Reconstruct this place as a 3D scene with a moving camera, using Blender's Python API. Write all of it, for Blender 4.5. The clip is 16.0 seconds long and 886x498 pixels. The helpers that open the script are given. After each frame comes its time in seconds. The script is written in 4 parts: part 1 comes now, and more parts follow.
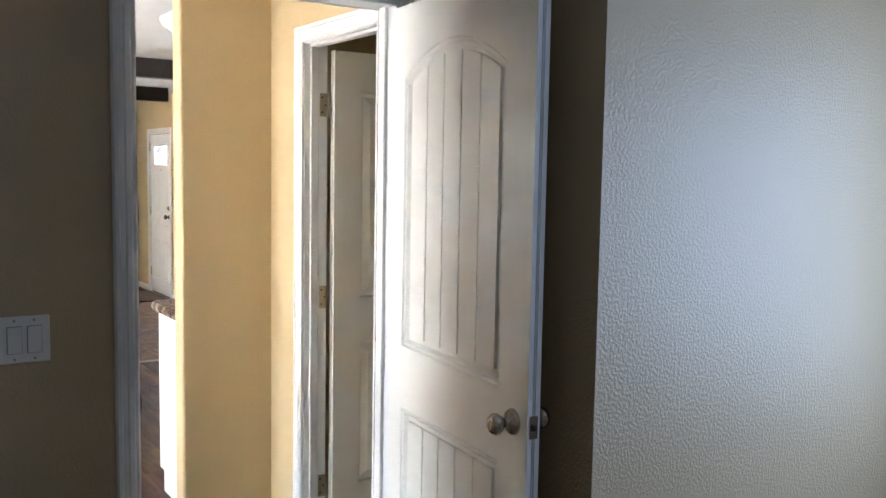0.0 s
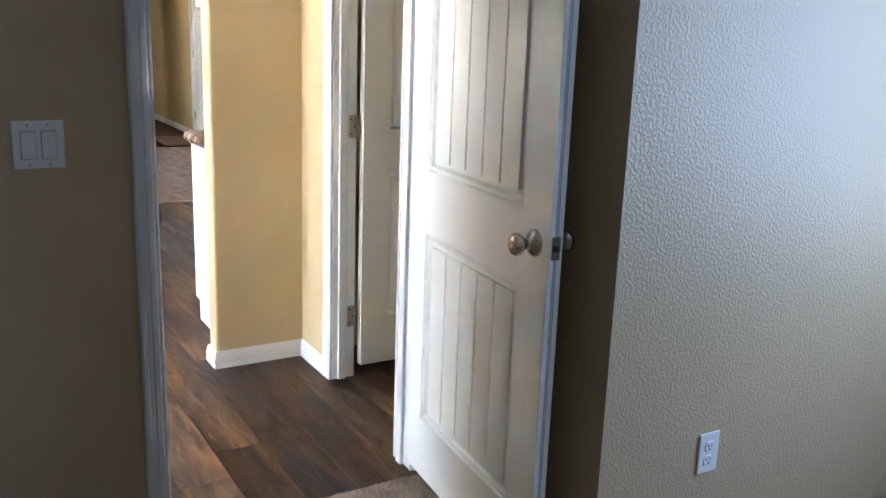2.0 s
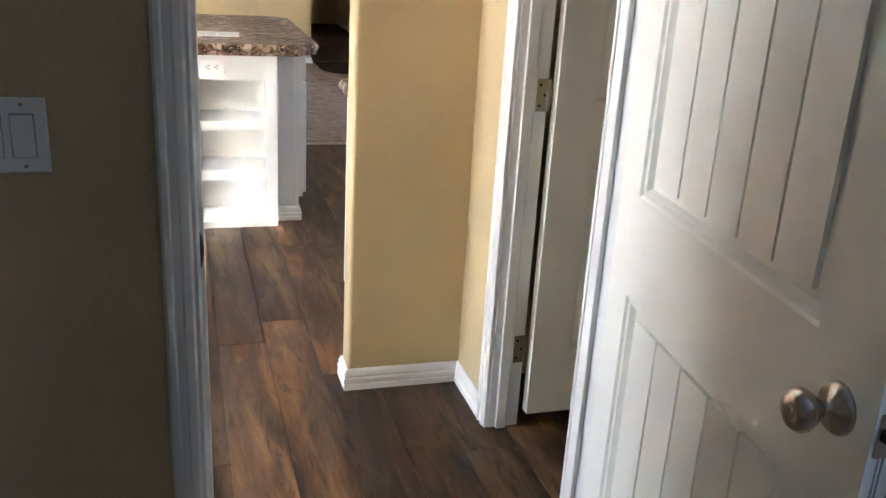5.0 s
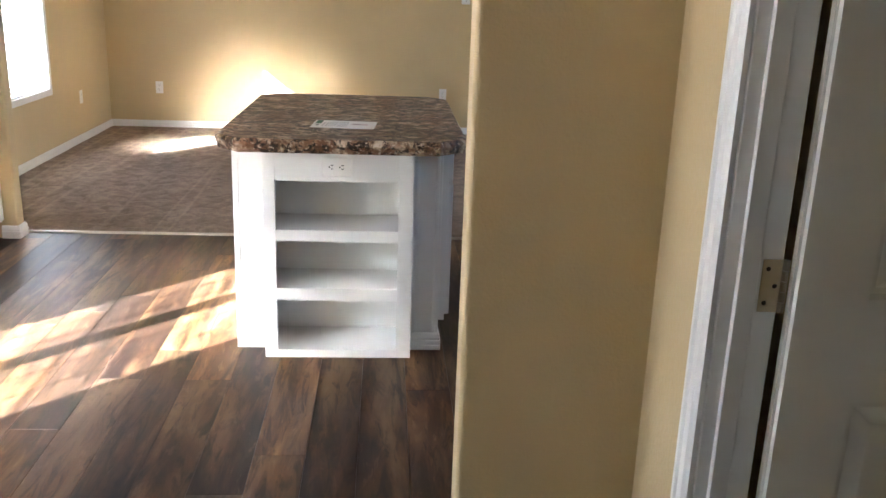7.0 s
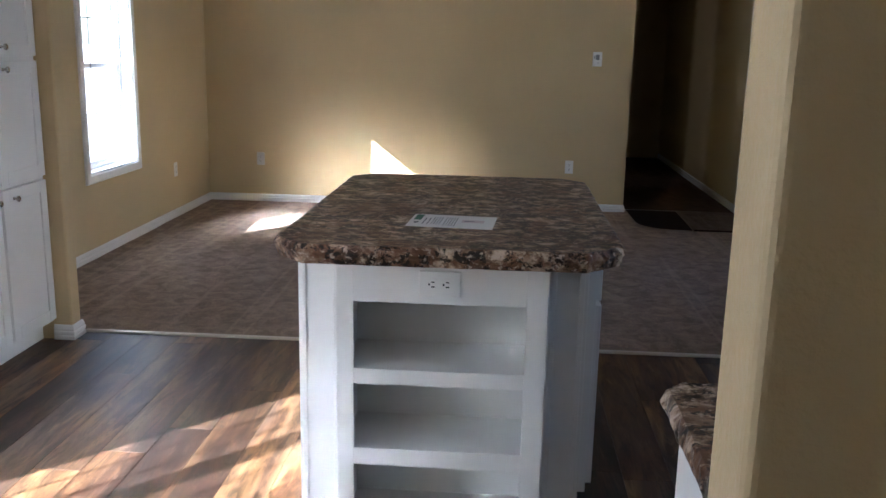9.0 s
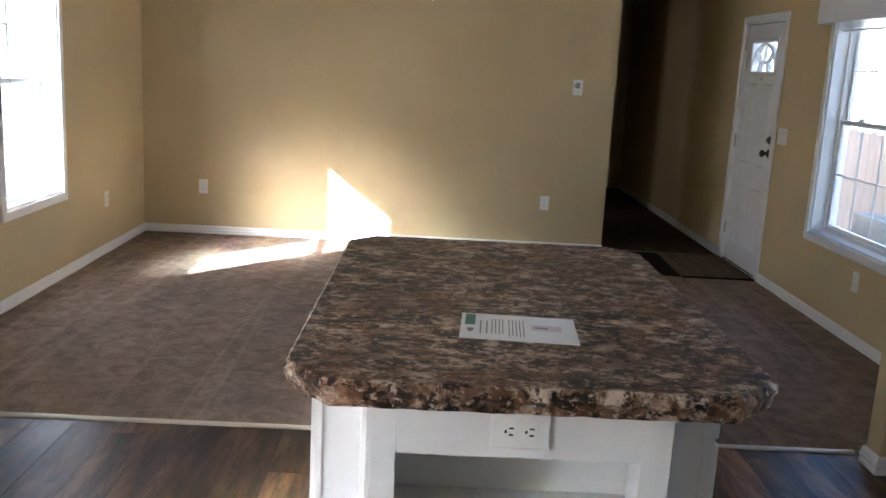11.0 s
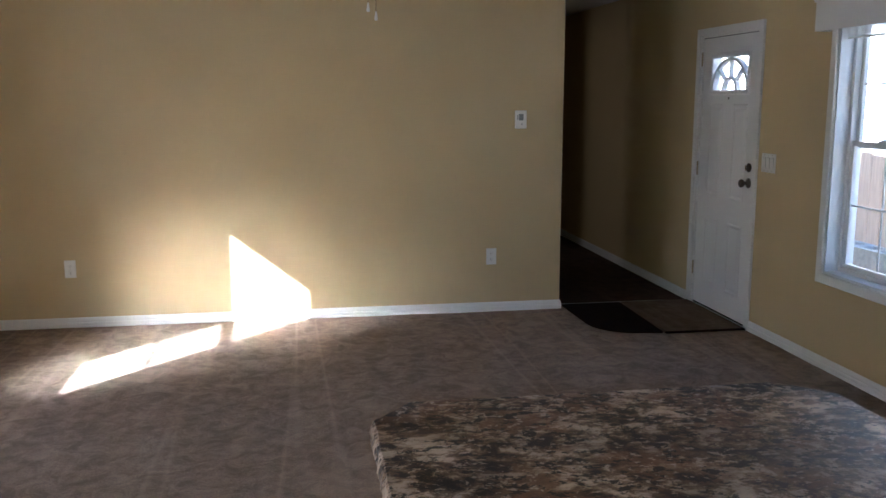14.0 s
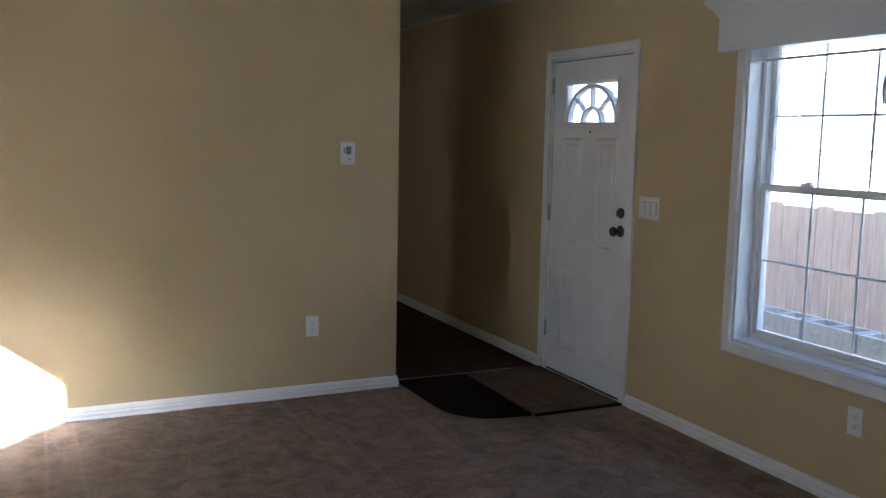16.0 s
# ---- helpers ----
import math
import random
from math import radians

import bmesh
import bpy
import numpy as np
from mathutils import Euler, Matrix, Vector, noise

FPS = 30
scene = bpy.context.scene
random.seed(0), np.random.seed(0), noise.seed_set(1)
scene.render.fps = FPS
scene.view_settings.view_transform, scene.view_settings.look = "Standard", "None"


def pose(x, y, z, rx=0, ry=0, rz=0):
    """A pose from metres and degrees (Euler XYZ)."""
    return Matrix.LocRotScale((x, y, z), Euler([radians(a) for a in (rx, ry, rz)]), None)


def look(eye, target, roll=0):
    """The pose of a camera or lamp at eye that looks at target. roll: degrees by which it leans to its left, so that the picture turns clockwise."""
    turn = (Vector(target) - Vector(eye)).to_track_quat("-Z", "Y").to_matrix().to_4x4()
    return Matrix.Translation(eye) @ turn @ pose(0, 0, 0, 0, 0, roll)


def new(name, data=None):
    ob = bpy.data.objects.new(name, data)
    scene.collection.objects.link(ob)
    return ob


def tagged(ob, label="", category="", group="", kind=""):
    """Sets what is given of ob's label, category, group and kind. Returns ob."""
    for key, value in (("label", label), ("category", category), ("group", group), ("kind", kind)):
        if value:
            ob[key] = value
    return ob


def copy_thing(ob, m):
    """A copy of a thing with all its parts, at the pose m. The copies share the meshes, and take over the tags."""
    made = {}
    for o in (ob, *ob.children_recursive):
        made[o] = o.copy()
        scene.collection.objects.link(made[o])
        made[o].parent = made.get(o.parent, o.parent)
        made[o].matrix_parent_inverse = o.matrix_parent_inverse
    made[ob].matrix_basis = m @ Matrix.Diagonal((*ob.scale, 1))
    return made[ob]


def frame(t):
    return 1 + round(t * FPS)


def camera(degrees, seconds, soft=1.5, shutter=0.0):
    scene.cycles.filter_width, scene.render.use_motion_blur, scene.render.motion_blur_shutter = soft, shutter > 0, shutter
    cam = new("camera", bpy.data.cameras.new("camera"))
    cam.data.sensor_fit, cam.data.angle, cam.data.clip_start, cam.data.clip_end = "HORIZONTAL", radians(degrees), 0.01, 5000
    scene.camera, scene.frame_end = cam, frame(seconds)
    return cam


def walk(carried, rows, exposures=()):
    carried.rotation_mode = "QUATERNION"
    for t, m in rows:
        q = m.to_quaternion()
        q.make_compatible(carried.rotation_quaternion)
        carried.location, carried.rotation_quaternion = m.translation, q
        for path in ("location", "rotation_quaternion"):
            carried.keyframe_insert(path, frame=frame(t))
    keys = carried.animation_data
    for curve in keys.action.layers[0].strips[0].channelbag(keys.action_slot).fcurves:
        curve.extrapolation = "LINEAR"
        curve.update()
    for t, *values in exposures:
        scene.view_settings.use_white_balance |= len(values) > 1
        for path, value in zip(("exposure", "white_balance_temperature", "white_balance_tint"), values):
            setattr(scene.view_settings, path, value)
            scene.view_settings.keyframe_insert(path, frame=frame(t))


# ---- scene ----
cam = camera(53.0, 16.0)
PATH = [
    (0, (-0.474, -5.255, 1.554), (0.637, -3.602, 1.377), 1.0),
    (0.5, (-0.447, -5.268, 1.528), (0.641, -3.608, 1.285), 1.1),
    (1, (-0.41, -5.266, 1.497), (0.645, -3.598, 1.173), 1.4),
    (1.5, (-0.387, -5.268, 1.47), (0.637, -3.6, 1.058), 1.7),
    (2, (-0.377, -5.226, 1.433), (0.623, -3.563, 0.946), 2.1),
    (2.5, (-0.335, -5.146, 1.422), (0.625, -3.482, 0.865), 2.9),
    (3, (-0.332, -5.029, 1.43), (0.615, -3.38, 0.814), 3.4),
    (3.5, (-0.232, -4.879, 1.438), (0.641, -3.2, 0.791), 4.1),
    (6, (0.365, -3.856, 1.444), (0.684, -1.985, 0.813), 2.0),
    (6.5, (0.459, -3.59, 1.444), (0.665, -1.69, 0.853), 1.8),
    (7, (0.466, -3.389, 1.491), (0.604, -1.478, 0.917), 2.1),
    (7.5, (0.468, -3.131, 1.482), (0.53, -1.209, 0.932), 2.1),
    (8, (0.514, -2.83, 1.453), (0.47, -0.901, 0.925), 0.9),
    (8.5, (0.483, -2.579, 1.43), (0.39, -0.641, 0.944), 0.9),
    (9, (0.445, -2.354, 1.431), (0.322, -0.407, 0.988), 1.2),
    (11.5, (0.024, -1.455, 1.493), (0.09, 0.504, 1.09), 3.1),
    (12, (-0.009, -1.275, 1.495), (0.061, 0.685, 1.103), 2.9),
    (12.5, (-0.076, -1.024, 1.456), (0.039, 0.938, 1.085), 3.2),
    (13, (-0.201, -0.826, 1.486), (0.002, 1.128, 1.112), 2.4),
    (13.5, (-0.263, -0.645, 1.503), (-0.001, 1.305, 1.143), 1.7),
    (14, (-0.283, -0.363, 1.502), (0.039, 1.582, 1.167), 0.0),
    (14.5, (-0.319, -0.041, 1.49), (0.081, 1.895, 1.19), -0.1),
    (15, (-0.354, 0.319, 1.495), (0.14, 2.237, 1.22), 0.2),
    (15.5, (-0.33, 0.68, 1.472), (0.296, 2.563, 1.219), 0.3),
    (16, (-0.323, 0.982, 1.454), (0.512, 2.782, 1.204), 1.1),
]
EXPOSURES = [(0, 5.5, 5700, 10), (1.0, 5.6, 5600, 10), (2.5, 5.78, 5450, 10), (3.5, 5.74, 5550, 10), (6.0, 4.85, 5750, 10), (7.0, 4.35, 5550, 10), (8.0, 3.86, 5300, 10), (9.0, 3.35, 5050, 10), (11.5, 3.82, 5350, 10), (14, 3.50, 5150, 10), (16, 3.36, 5050, 10)]
SKY, SUN, BED_W = 0.058, 5.0, 0.40
walk(cam, [(t, look(eye, target, roll)) for t, eye, target, roll in PATH], EXPOSURES)

# ---- light ----
SUN_WAY = Vector((0.92, 1.0, -0.72)).normalized()
world = bpy.data.worlds.new("sky")
scene.world = world
world.use_nodes = True
wn = world.node_tree
sky = wn.nodes.new("ShaderNodeTexSky")
sky.sky_type, sky.sun_disc = "NISHITA", False
sky.sun_elevation = math.asin(-SUN_WAY.z)
sky.sun_rotation = math.atan2(-SUN_WAY.x, -SUN_WAY.y)
wn.nodes["Background"].inputs[1].default_value = SKY
wn.links.new(sky.outputs[0], wn.nodes["Background"].inputs[0])
sun = new("sun", bpy.data.lights.new("sun", "SUN"))
sun.data.energy, sun.data.angle, sun.data.color = SUN, radians(0.53), (1.0, 0.95, 0.88)
sun.matrix_world = look((-10, -10, 8), Vector((-10, -10, 8)) + SUN_WAY)


def window_light(name, eye, way, w, h, watts, colour):
    """Daylight of a window that the walk does not show."""
    ob = new(name, bpy.data.lights.new(name, "AREA"))
    ob.data.shape, ob.data.size, ob.data.size_y = "RECTANGLE", w, h
    ob.data.energy, ob.data.color = watts, colour
    ob.matrix_world = look(eye, Vector(eye) + Vector(way))


window_light("bedroom_side_window_light", (2.56, -4.62, 1.34), (-1, 0.0, -0.05), 0.9, 1.2, BED_W * 1.95, (0.55, 0.71, 1.0))
window_light("side_room_window_light", (-0.48, 7.62, 1.40), (1, 0.0, -0.03), 0.6, 1.2, 0.34, (1.0, 0.88, 0.72))

# ---- materials ----


def mat(name, colour, rough=0.6, metal=0.0, spec=0.5):
    m = bpy.data.materials.new(name)
    m.use_nodes = True
    b = m.node_tree.nodes["Principled BSDF"]
    b.inputs["Base Color"].default_value = (*colour, 1)
    b.inputs["Roughness"].default_value = rough
    b.inputs["Metallic"].default_value = metal
    b.inputs["Specular IOR Level"].default_value = spec
    return m


def node(m, kind, **ins):
    n = m.node_tree.nodes.new(kind)
    for k, v in ins.items():
        n.inputs[k.replace("_", " ")].default_value = v
    return n


def wire(m, a, b):
    m.node_tree.links.new(a, b)


def coords(m, scale=(1, 1, 1), turn=0.0, source="Object"):
    tc = m.node_tree.nodes.new("ShaderNodeTexCoord")
    mp = m.node_tree.nodes.new("ShaderNodeMapping")
    mp.inputs["Scale"].default_value = scale
    mp.inputs["Rotation"].default_value = (0, 0, turn)
    wire(m, tc.outputs[source], mp.inputs[0])
    return mp.outputs[0]


def tex_noise(m, vec, scale, detail=4.0, rough=0.55, distort=0.0):
    n = node(m, "ShaderNodeTexNoise", Scale=scale, Detail=detail, Roughness=rough, Distortion=distort)
    wire(m, vec, n.inputs["Vector"])
    return n.outputs[0]


def ramp(m, fac, stops):
    r = m.node_tree.nodes.new("ShaderNodeValToRGB")
    e = r.color_ramp.elements
    while len(e) < len(stops):
        e.new(0.5)
    for el, (p, c) in zip(e, stops):
        el.position, el.color = p, (*c, 1)
    wire(m, fac, r.inputs[0])
    return r.outputs[0]


def mixed(m, fac, a, b, kind="MIX"):
    n = m.node_tree.nodes.new("ShaderNodeMix")
    n.data_type, n.blend_type = "RGBA", kind
    for sock, v in ((n.inputs[0], fac), (n.inputs[6], a), (n.inputs[7], b)):
        if isinstance(v, bpy.types.NodeSocket):
            wire(m, v, sock)
        elif isinstance(v, (int, float)):
            sock.default_value = v
        else:
            sock.default_value = (*v, 1)
    return n.outputs[2]


def base(m, out):
    wire(m, out, m.node_tree.nodes["Principled BSDF"].inputs["Base Color"])


def rough_from(m, fac, lo, hi):
    r = node(m, "ShaderNodeMapRange", To_Min=lo, To_Max=hi)
    wire(m, fac, r.inputs[0])
    wire(m, r.outputs[0], m.node_tree.nodes["Principled BSDF"].inputs["Roughness"])


def relief(m, height, strength, distance):
    b = node(m, "ShaderNodeBump", Strength=strength, Distance=distance)
    old = m.node_tree.nodes["Principled BSDF"].inputs["Normal"]
    if old.is_linked:
        wire(m, old.links[0].from_socket, b.inputs["Normal"])
    wire(m, height, b.inputs["Height"])
    wire(m, b.outputs[0], old)


def paint(name, colour, peel=0.35, rough=0.5):
    """Wall paint over sprayed orange-peel texture."""
    m = mat(name, colour, rough)
    v = coords(m)
    big = tex_noise(m, v, 1.3, 3)
    dark = tuple(c * 0.93 for c in colour)
    base(m, ramp(m, big, [(0.35, dark), (0.65, colour)]))
    knock = tex_noise(m, v, 115, 3, 0.5)
    relief(m, ramp(m, knock, [(0.42, (0, 0, 0)), (0.62, (1, 1, 1))]), peel, 0.004)
    fine = tex_noise(m, v, 260, 2, 0.5)
    relief(m, fine, peel * 0.5, 0.0012)
    rough_from(m, knock, rough - 0.06, rough + 0.1)
    return m


def enamel(name, colour, rough=0.38, grain=0.25):
    """White enamel with a faint brushed or wood-embossed grain."""
    m = mat(name, colour, rough)
    v = coords(m, (90, 90, 3.0))
    g = tex_noise(m, v, 2.0, 4)
    relief(m, g, grain, 0.0008)
    big = tex_noise(m, coords(m), 2.2, 3)
    base(m, ramp(m, big, [(0.3, tuple(c * 0.95 for c in colour)), (0.7, colour)]))
    rough_from(m, g, rough - min(0.05, grain * 0.2), rough + min(0.08, grain * 0.25))
    return m


M_wall = paint("tan_wall_paint", (0.59, 0.455, 0.245), 0.16)
M_bed = paint("tan_bedroom_wall_paint", (0.55, 0.42, 0.25), 0.25, 0.38)
M_ceil = paint("white_ceiling_paint", (0.84, 0.835, 0.82), 0.4, 0.7)
M_trim = enamel("white_trim_paint", (0.82, 0.81, 0.79), 0.35, 0.004)
M_door = enamel("white_door_paint", (0.84, 0.825, 0.76), 0.36, 0.08)
M_entry = enamel("white_steel_door_paint", (0.82, 0.81, 0.80), 0.3, 0.005)
M_cab = enamel("white_cabinet_finish", (0.83, 0.825, 0.80), 0.36, 0.01)
M_plate = mat("white_plastic_plate", (0.82, 0.81, 0.78), 0.3)
# Grey that stands for the shade in the gap round switch rockers.
M_gap = mat("shadow_gap_grey", (0.30, 0.295, 0.29), 0.6)
M_slot = mat("dark_socket_slot", (0.02, 0.02, 0.02), 0.6)
M_vinylframe = enamel("white_window_vinyl", (0.84, 0.85, 0.86), 0.3, 0.03)
M_nickel = mat("brushed_nickel", (0.52, 0.48, 0.43), 0.27, 1.0)
M_bronze = mat("dark_bronze", (0.10, 0.08, 0.065), 0.3, 1.0)
M_hinge = mat("antique_nickel_hinge", (0.42, 0.36, 0.26), 0.38, 1.0)
M_dark = mat("dark_gap", (0.015, 0.012, 0.01), 0.8)
M_beam = mat("black_stained_wood", (0.018, 0.012, 0.01), 0.45)
M_paper = mat("white_paper", (0.82, 0.82, 0.82), 0.7)
M_ink = mat("grey_print", (0.22, 0.23, 0.24), 0.7)
M_green = mat("green_print", (0.10, 0.22, 0.16), 0.7)
M_rose = mat("pale_pink_print", (0.68, 0.60, 0.62), 0.7)


def carpet_mat(name, colour):
    """Cut pile: fine tufts, hand-sized clumps of leaning pile and pale vacuum tracks."""
    m = mat(name, colour, 0.95, spec=0.1)
    v = coords(m)
    tuft = tex_noise(m, v, 150, 4, 0.65)
    clump = tex_noise(m, v, 10, 8, 0.70, 0.7)
    lay = tex_noise(m, coords(m, (1.0, 0.45, 1), 0.5), 2.6, 5, 0.65, 1.0)
    c1 = ramp(m, tuft, [(0.32, tuple(c * 0.76 for c in colour)), (0.68, tuple(c * 1.20 for c in colour))])
    c2 = mixed(m, 0.75, c1, ramp(m, clump, [(0.38, (0.62, 0.61, 0.61)), (0.61, (1.22, 1.22, 1.22))]), "MULTIPLY")
    c3 = mixed(m, 0.6, c2, ramp(m, lay, [(0.38, (0.82, 0.81, 0.82)), (0.62, (1.12, 1.12, 1.12))]), "MULTIPLY")
    track = tex_noise(m, coords(m, (2.2, 0.10, 1), 0.30), 1.3, 2, 0.5, 0.3)
    base(m, mixed(m, ramp(m, track, [(0.555, (0, 0, 0)), (0.585, (0.24, 0.24, 0.24)), (0.615, (0, 0, 0))]), c3, tuple(min(1, c * 1.8) for c in colour)))
    relief(m, clump, 0.8, 0.014)
    relief(m, tuft, 0.8, 0.005)
    return m


M_carpet = carpet_mat("taupe_carpet", (0.305, 0.229, 0.170))
# Darker copy of the carpet: the hallway's deep shade is in the colour.
M_hallcarpet = carpet_mat("dark_brown_shaded_carpet", (0.075, 0.045, 0.032))


def plank_mat():
    m = mat("dark_wood_vinyl", (0.1, 0.06, 0.03), 0.36)
    info = m.node_tree.nodes.new("ShaderNodeObjectInfo")
    geo = m.node_tree.nodes.new("ShaderNodeNewGeometry")
    mul = m.node_tree.nodes.new("ShaderNodeMath")
    mul.operation = "MULTIPLY_ADD"
    wire(m, info.outputs["Random"], mul.inputs[0])
    mul.inputs[1].default_value = 37.0
    wire(m, geo.outputs["Random Per Island"], mul.inputs[2])
    tc = m.node_tree.nodes.new("ShaderNodeTexCoord")
    cmb = m.node_tree.nodes.new("ShaderNodeCombineXYZ")
    wire(m, mul.outputs[0], cmb.inputs[2])
    wire(m, mul.outputs[0], cmb.inputs[1])
    add = m.node_tree.nodes.new("ShaderNodeVectorMath")
    add.operation = "ADD"
    geo2 = m.node_tree.nodes.new("ShaderNodeMapping")
    geo2.inputs["Scale"].default_value = (1, 0.17, 1)
    wire(m, geo.outputs["Position"], geo2.inputs[0])
    wire(m, geo2.outputs[0], add.inputs[0])
    wire(m, cmb.outputs[0], add.inputs[1])
    v = add.outputs[0]
    grain = tex_noise(m, v, 24, 9, 0.66, 0.8)
    band = tex_noise(m, v, 5.5, 4, 0.55, 1.0)
    spot = tex_noise(m, v, 11, 5, 0.65, 0.6)
    haze = tex_noise(m, v, 4.0, 3, 0.5, 0.4)
    c = ramp(m, band, [(0.30, (0.020, 0.012, 0.009)), (0.43, (0.052, 0.027, 0.016)), (0.54, (0.112, 0.060, 0.028)), (0.68, (0.205, 0.125, 0.060))])
    c = mixed(m, ramp(m, haze, [(0.50, (0, 0, 0)), (0.66, (0.55, 0.55, 0.55))]), c, (0.085, 0.066, 0.052))
    c = mixed(m, ramp(m, grain, [(0.36, (0.80, 0.80, 0.80)), (0.50, (0, 0, 0))]), c, (0.016, 0.009, 0.006))
    c = mixed(m, ramp(m, spot, [(0.53, (0, 0, 0)), (0.65, (0.70, 0.70, 0.70))]), c, (0.022, 0.014, 0.010))
    c = mixed(m, ramp(m, grain, [(0.58, (0, 0, 0)), (0.72, (0.45, 0.45, 0.45))]), c, (0.27, 0.185, 0.11))
    fr = m.node_tree.nodes.new("ShaderNodeMath")
    fr.operation = "FRACT"
    wire(m, mul.outputs[0], fr.inputs[0])
    tone = ramp(m, fr.outputs[0], [(0.0, (0.48, 0.48, 0.51)), (0.35, (0.80, 0.78, 0.78)), (0.7, (1.12, 1.03, 0.95)), (1.0, (1.75, 1.55, 1.28))])
    base(m, mixed(m, 1.0, c, tone, "MULTIPLY"))
    relief(m, grain, 0.3, 0.0012)
    rough_from(m, spot, 0.33, 0.52)
    m.node_tree.nodes["Principled BSDF"].inputs["Specular IOR Level"].default_value = 0.25
    return m


M_plank = plank_mat()


def laminate():
    m = mat("mottled_stone_laminate", (0.2, 0.14, 0.1), 0.32)
    v = coords(m, (0.85, 1.15, 1.0), 0.2)
    warp = node(m, "ShaderNodeTexNoise", Scale=9.0, Detail=3.0)
    wire(m, v, warp.inputs["Vector"])
    off = node(m, "ShaderNodeVectorMath")
    off.operation = "MULTIPLY_ADD"
    wire(m, warp.outputs[1], off.inputs[0])
    off.inputs[1].default_value = (0.035, 0.035, 0.035)
    wire(m, v, off.inputs[2])
    v = off.outputs[0]
    a = tex_noise(m, v, 20, 10, 0.72, 0.1)
    b = tex_noise(m, v, 33, 10, 0.72, 0.1)
    c = tex_noise(m, v, 6, 5, 0.6, 0.4)
    col = ramp(m, a, [(0.42, (0.012, 0.008, 0.006)), (0.455, (0.075, 0.045, 0.028)), (0.49, (0.165, 0.108, 0.068)), (0.53, (0.25, 0.178, 0.118)), (0.545, (0.43, 0.345, 0.25)), (0.60, (0.62, 0.53, 0.42))])
    col = mixed(m, ramp(m, c, [(0.50, (0, 0, 0)), (0.60, (0.7, 0.7, 0.7))]), col, (0.19, 0.095, 0.050))
    col = mixed(m, ramp(m, b, [(0.542, (0, 0, 0)), (0.558, (0.95, 0.95, 0.95))]), col, (0.012, 0.008, 0.006))
    fleck = tex_noise(m, v, 62, 6, 0.7)
    col = mixed(m, ramp(m, fleck, [(0.57, (0, 0, 0)), (0.60, (0.8, 0.8, 0.8))]), col, (0.58, 0.49, 0.41))
    area = tex_noise(m, v, 4.5, 4, 0.6, 0.6)
    base(m, mixed(m, 0.9, col, ramp(m, area, [(0.38, (0.66, 0.61, 0.57)), (0.60, (1.18, 1.13, 1.06))]), "MULTIPLY"))
    relief(m, b, 0.12, 0.001)
    rough_from(m, a, 0.34, 0.48)
    m.node_tree.nodes["Principled BSDF"].inputs["Specular IOR Level"].default_value = 0.32
    return m


M_lam = laminate()


def glass_mat():
    m = mat("window_glass", (1, 1, 1), 0.0)
    b = m.node_tree.nodes["Principled BSDF"]
    b.inputs["Transmission Weight"].default_value = 1.0
    b.inputs["IOR"].default_value = 1.1
    return m


M_glass = glass_mat()

# ---- building helpers ----


def finish(bm, name, material, smooth=False):
    me = bpy.data.meshes.new(name)
    bmesh.ops.recalc_face_normals(bm, faces=bm.faces)
    bm.to_mesh(me)
    bm.free()
    for m in material if isinstance(material, (list, tuple)) else [material]:
        me.materials.append(m)
    if smooth:
        for p in me.polygons:
            p.use_smooth = True
    return me


def thing(name, label, category, group="", kind="", at=(0, 0, 0), turn=0.0):
    ob = new(name)
    ob.matrix_world = pose(*at, 0, 0, turn)
    ob.empty_display_size = 0.1
    return tagged(ob, label, category, group, kind)


def part(name, bm, material, parent=None, label="", smooth=False):
    ob = new(name, finish(bm, name, material, smooth))
    if parent is not None:
        ob.parent = parent
    return tagged(ob, label)


def box(bm, x0, x1, y0, y1, z0, z1, bevel=0.0, seg=2):
    vs = [bm.verts.new((x, y, z)) for z in (z0, z1) for y in (y0, y1) for x in (x0, x1)]
    fs = [bm.faces.new([vs[i] for i in q]) for q in ((0, 2, 3, 1), (4, 5, 7, 6), (0, 1, 5, 4), (2, 6, 7, 3), (0, 4, 6, 2), (1, 3, 7, 5))]
    if bevel:
        es = list({e for f in fs for e in f.edges})
        bmesh.ops.bevel(bm, geom=es, offset=bevel, segments=seg, affect="EDGES", profile=0.5)
    return bm


def boxes(*dims, bevel=0.0):
    bm = bmesh.new()
    for d in dims:
        box(bm, *d, bevel=bevel)
    return bm


def lathe(bm, profile, m, n=20):
    """Turn (radius, height) pairs round the local z axis, then move by m."""
    rings = []
    for r, h in profile:
        rings.append([bm.verts.new(m @ Vector((r * math.cos(2 * math.pi * i / n), r * math.sin(2 * math.pi * i / n), h))) for i in range(n)])
    for a, b in zip(rings, rings[1:]):
        for i in range(n):
            bm.faces.new((a[i], a[(i + 1) % n], b[(i + 1) % n], b[i]))
    bm.faces.new(list(reversed(rings[0])))
    bm.faces.new(rings[-1])
    return bm


def prism(bm, pts, m, depth):
    """Extrude a closed outline (x, y) by depth along local z, then move by m."""
    a = [bm.verts.new(m @ Vector((x, y, 0))) for x, y in pts]
    b = [bm.verts.new(m @ Vector((x, y, depth))) for x, y in pts]
    n = len(pts)
    bm.faces.new(list(reversed(a)))
    bm.faces.new(b)
    for i in range(n):
        bm.faces.new((a[i], a[(i + 1) % n], b[(i + 1) % n], b[i]))
    return bm


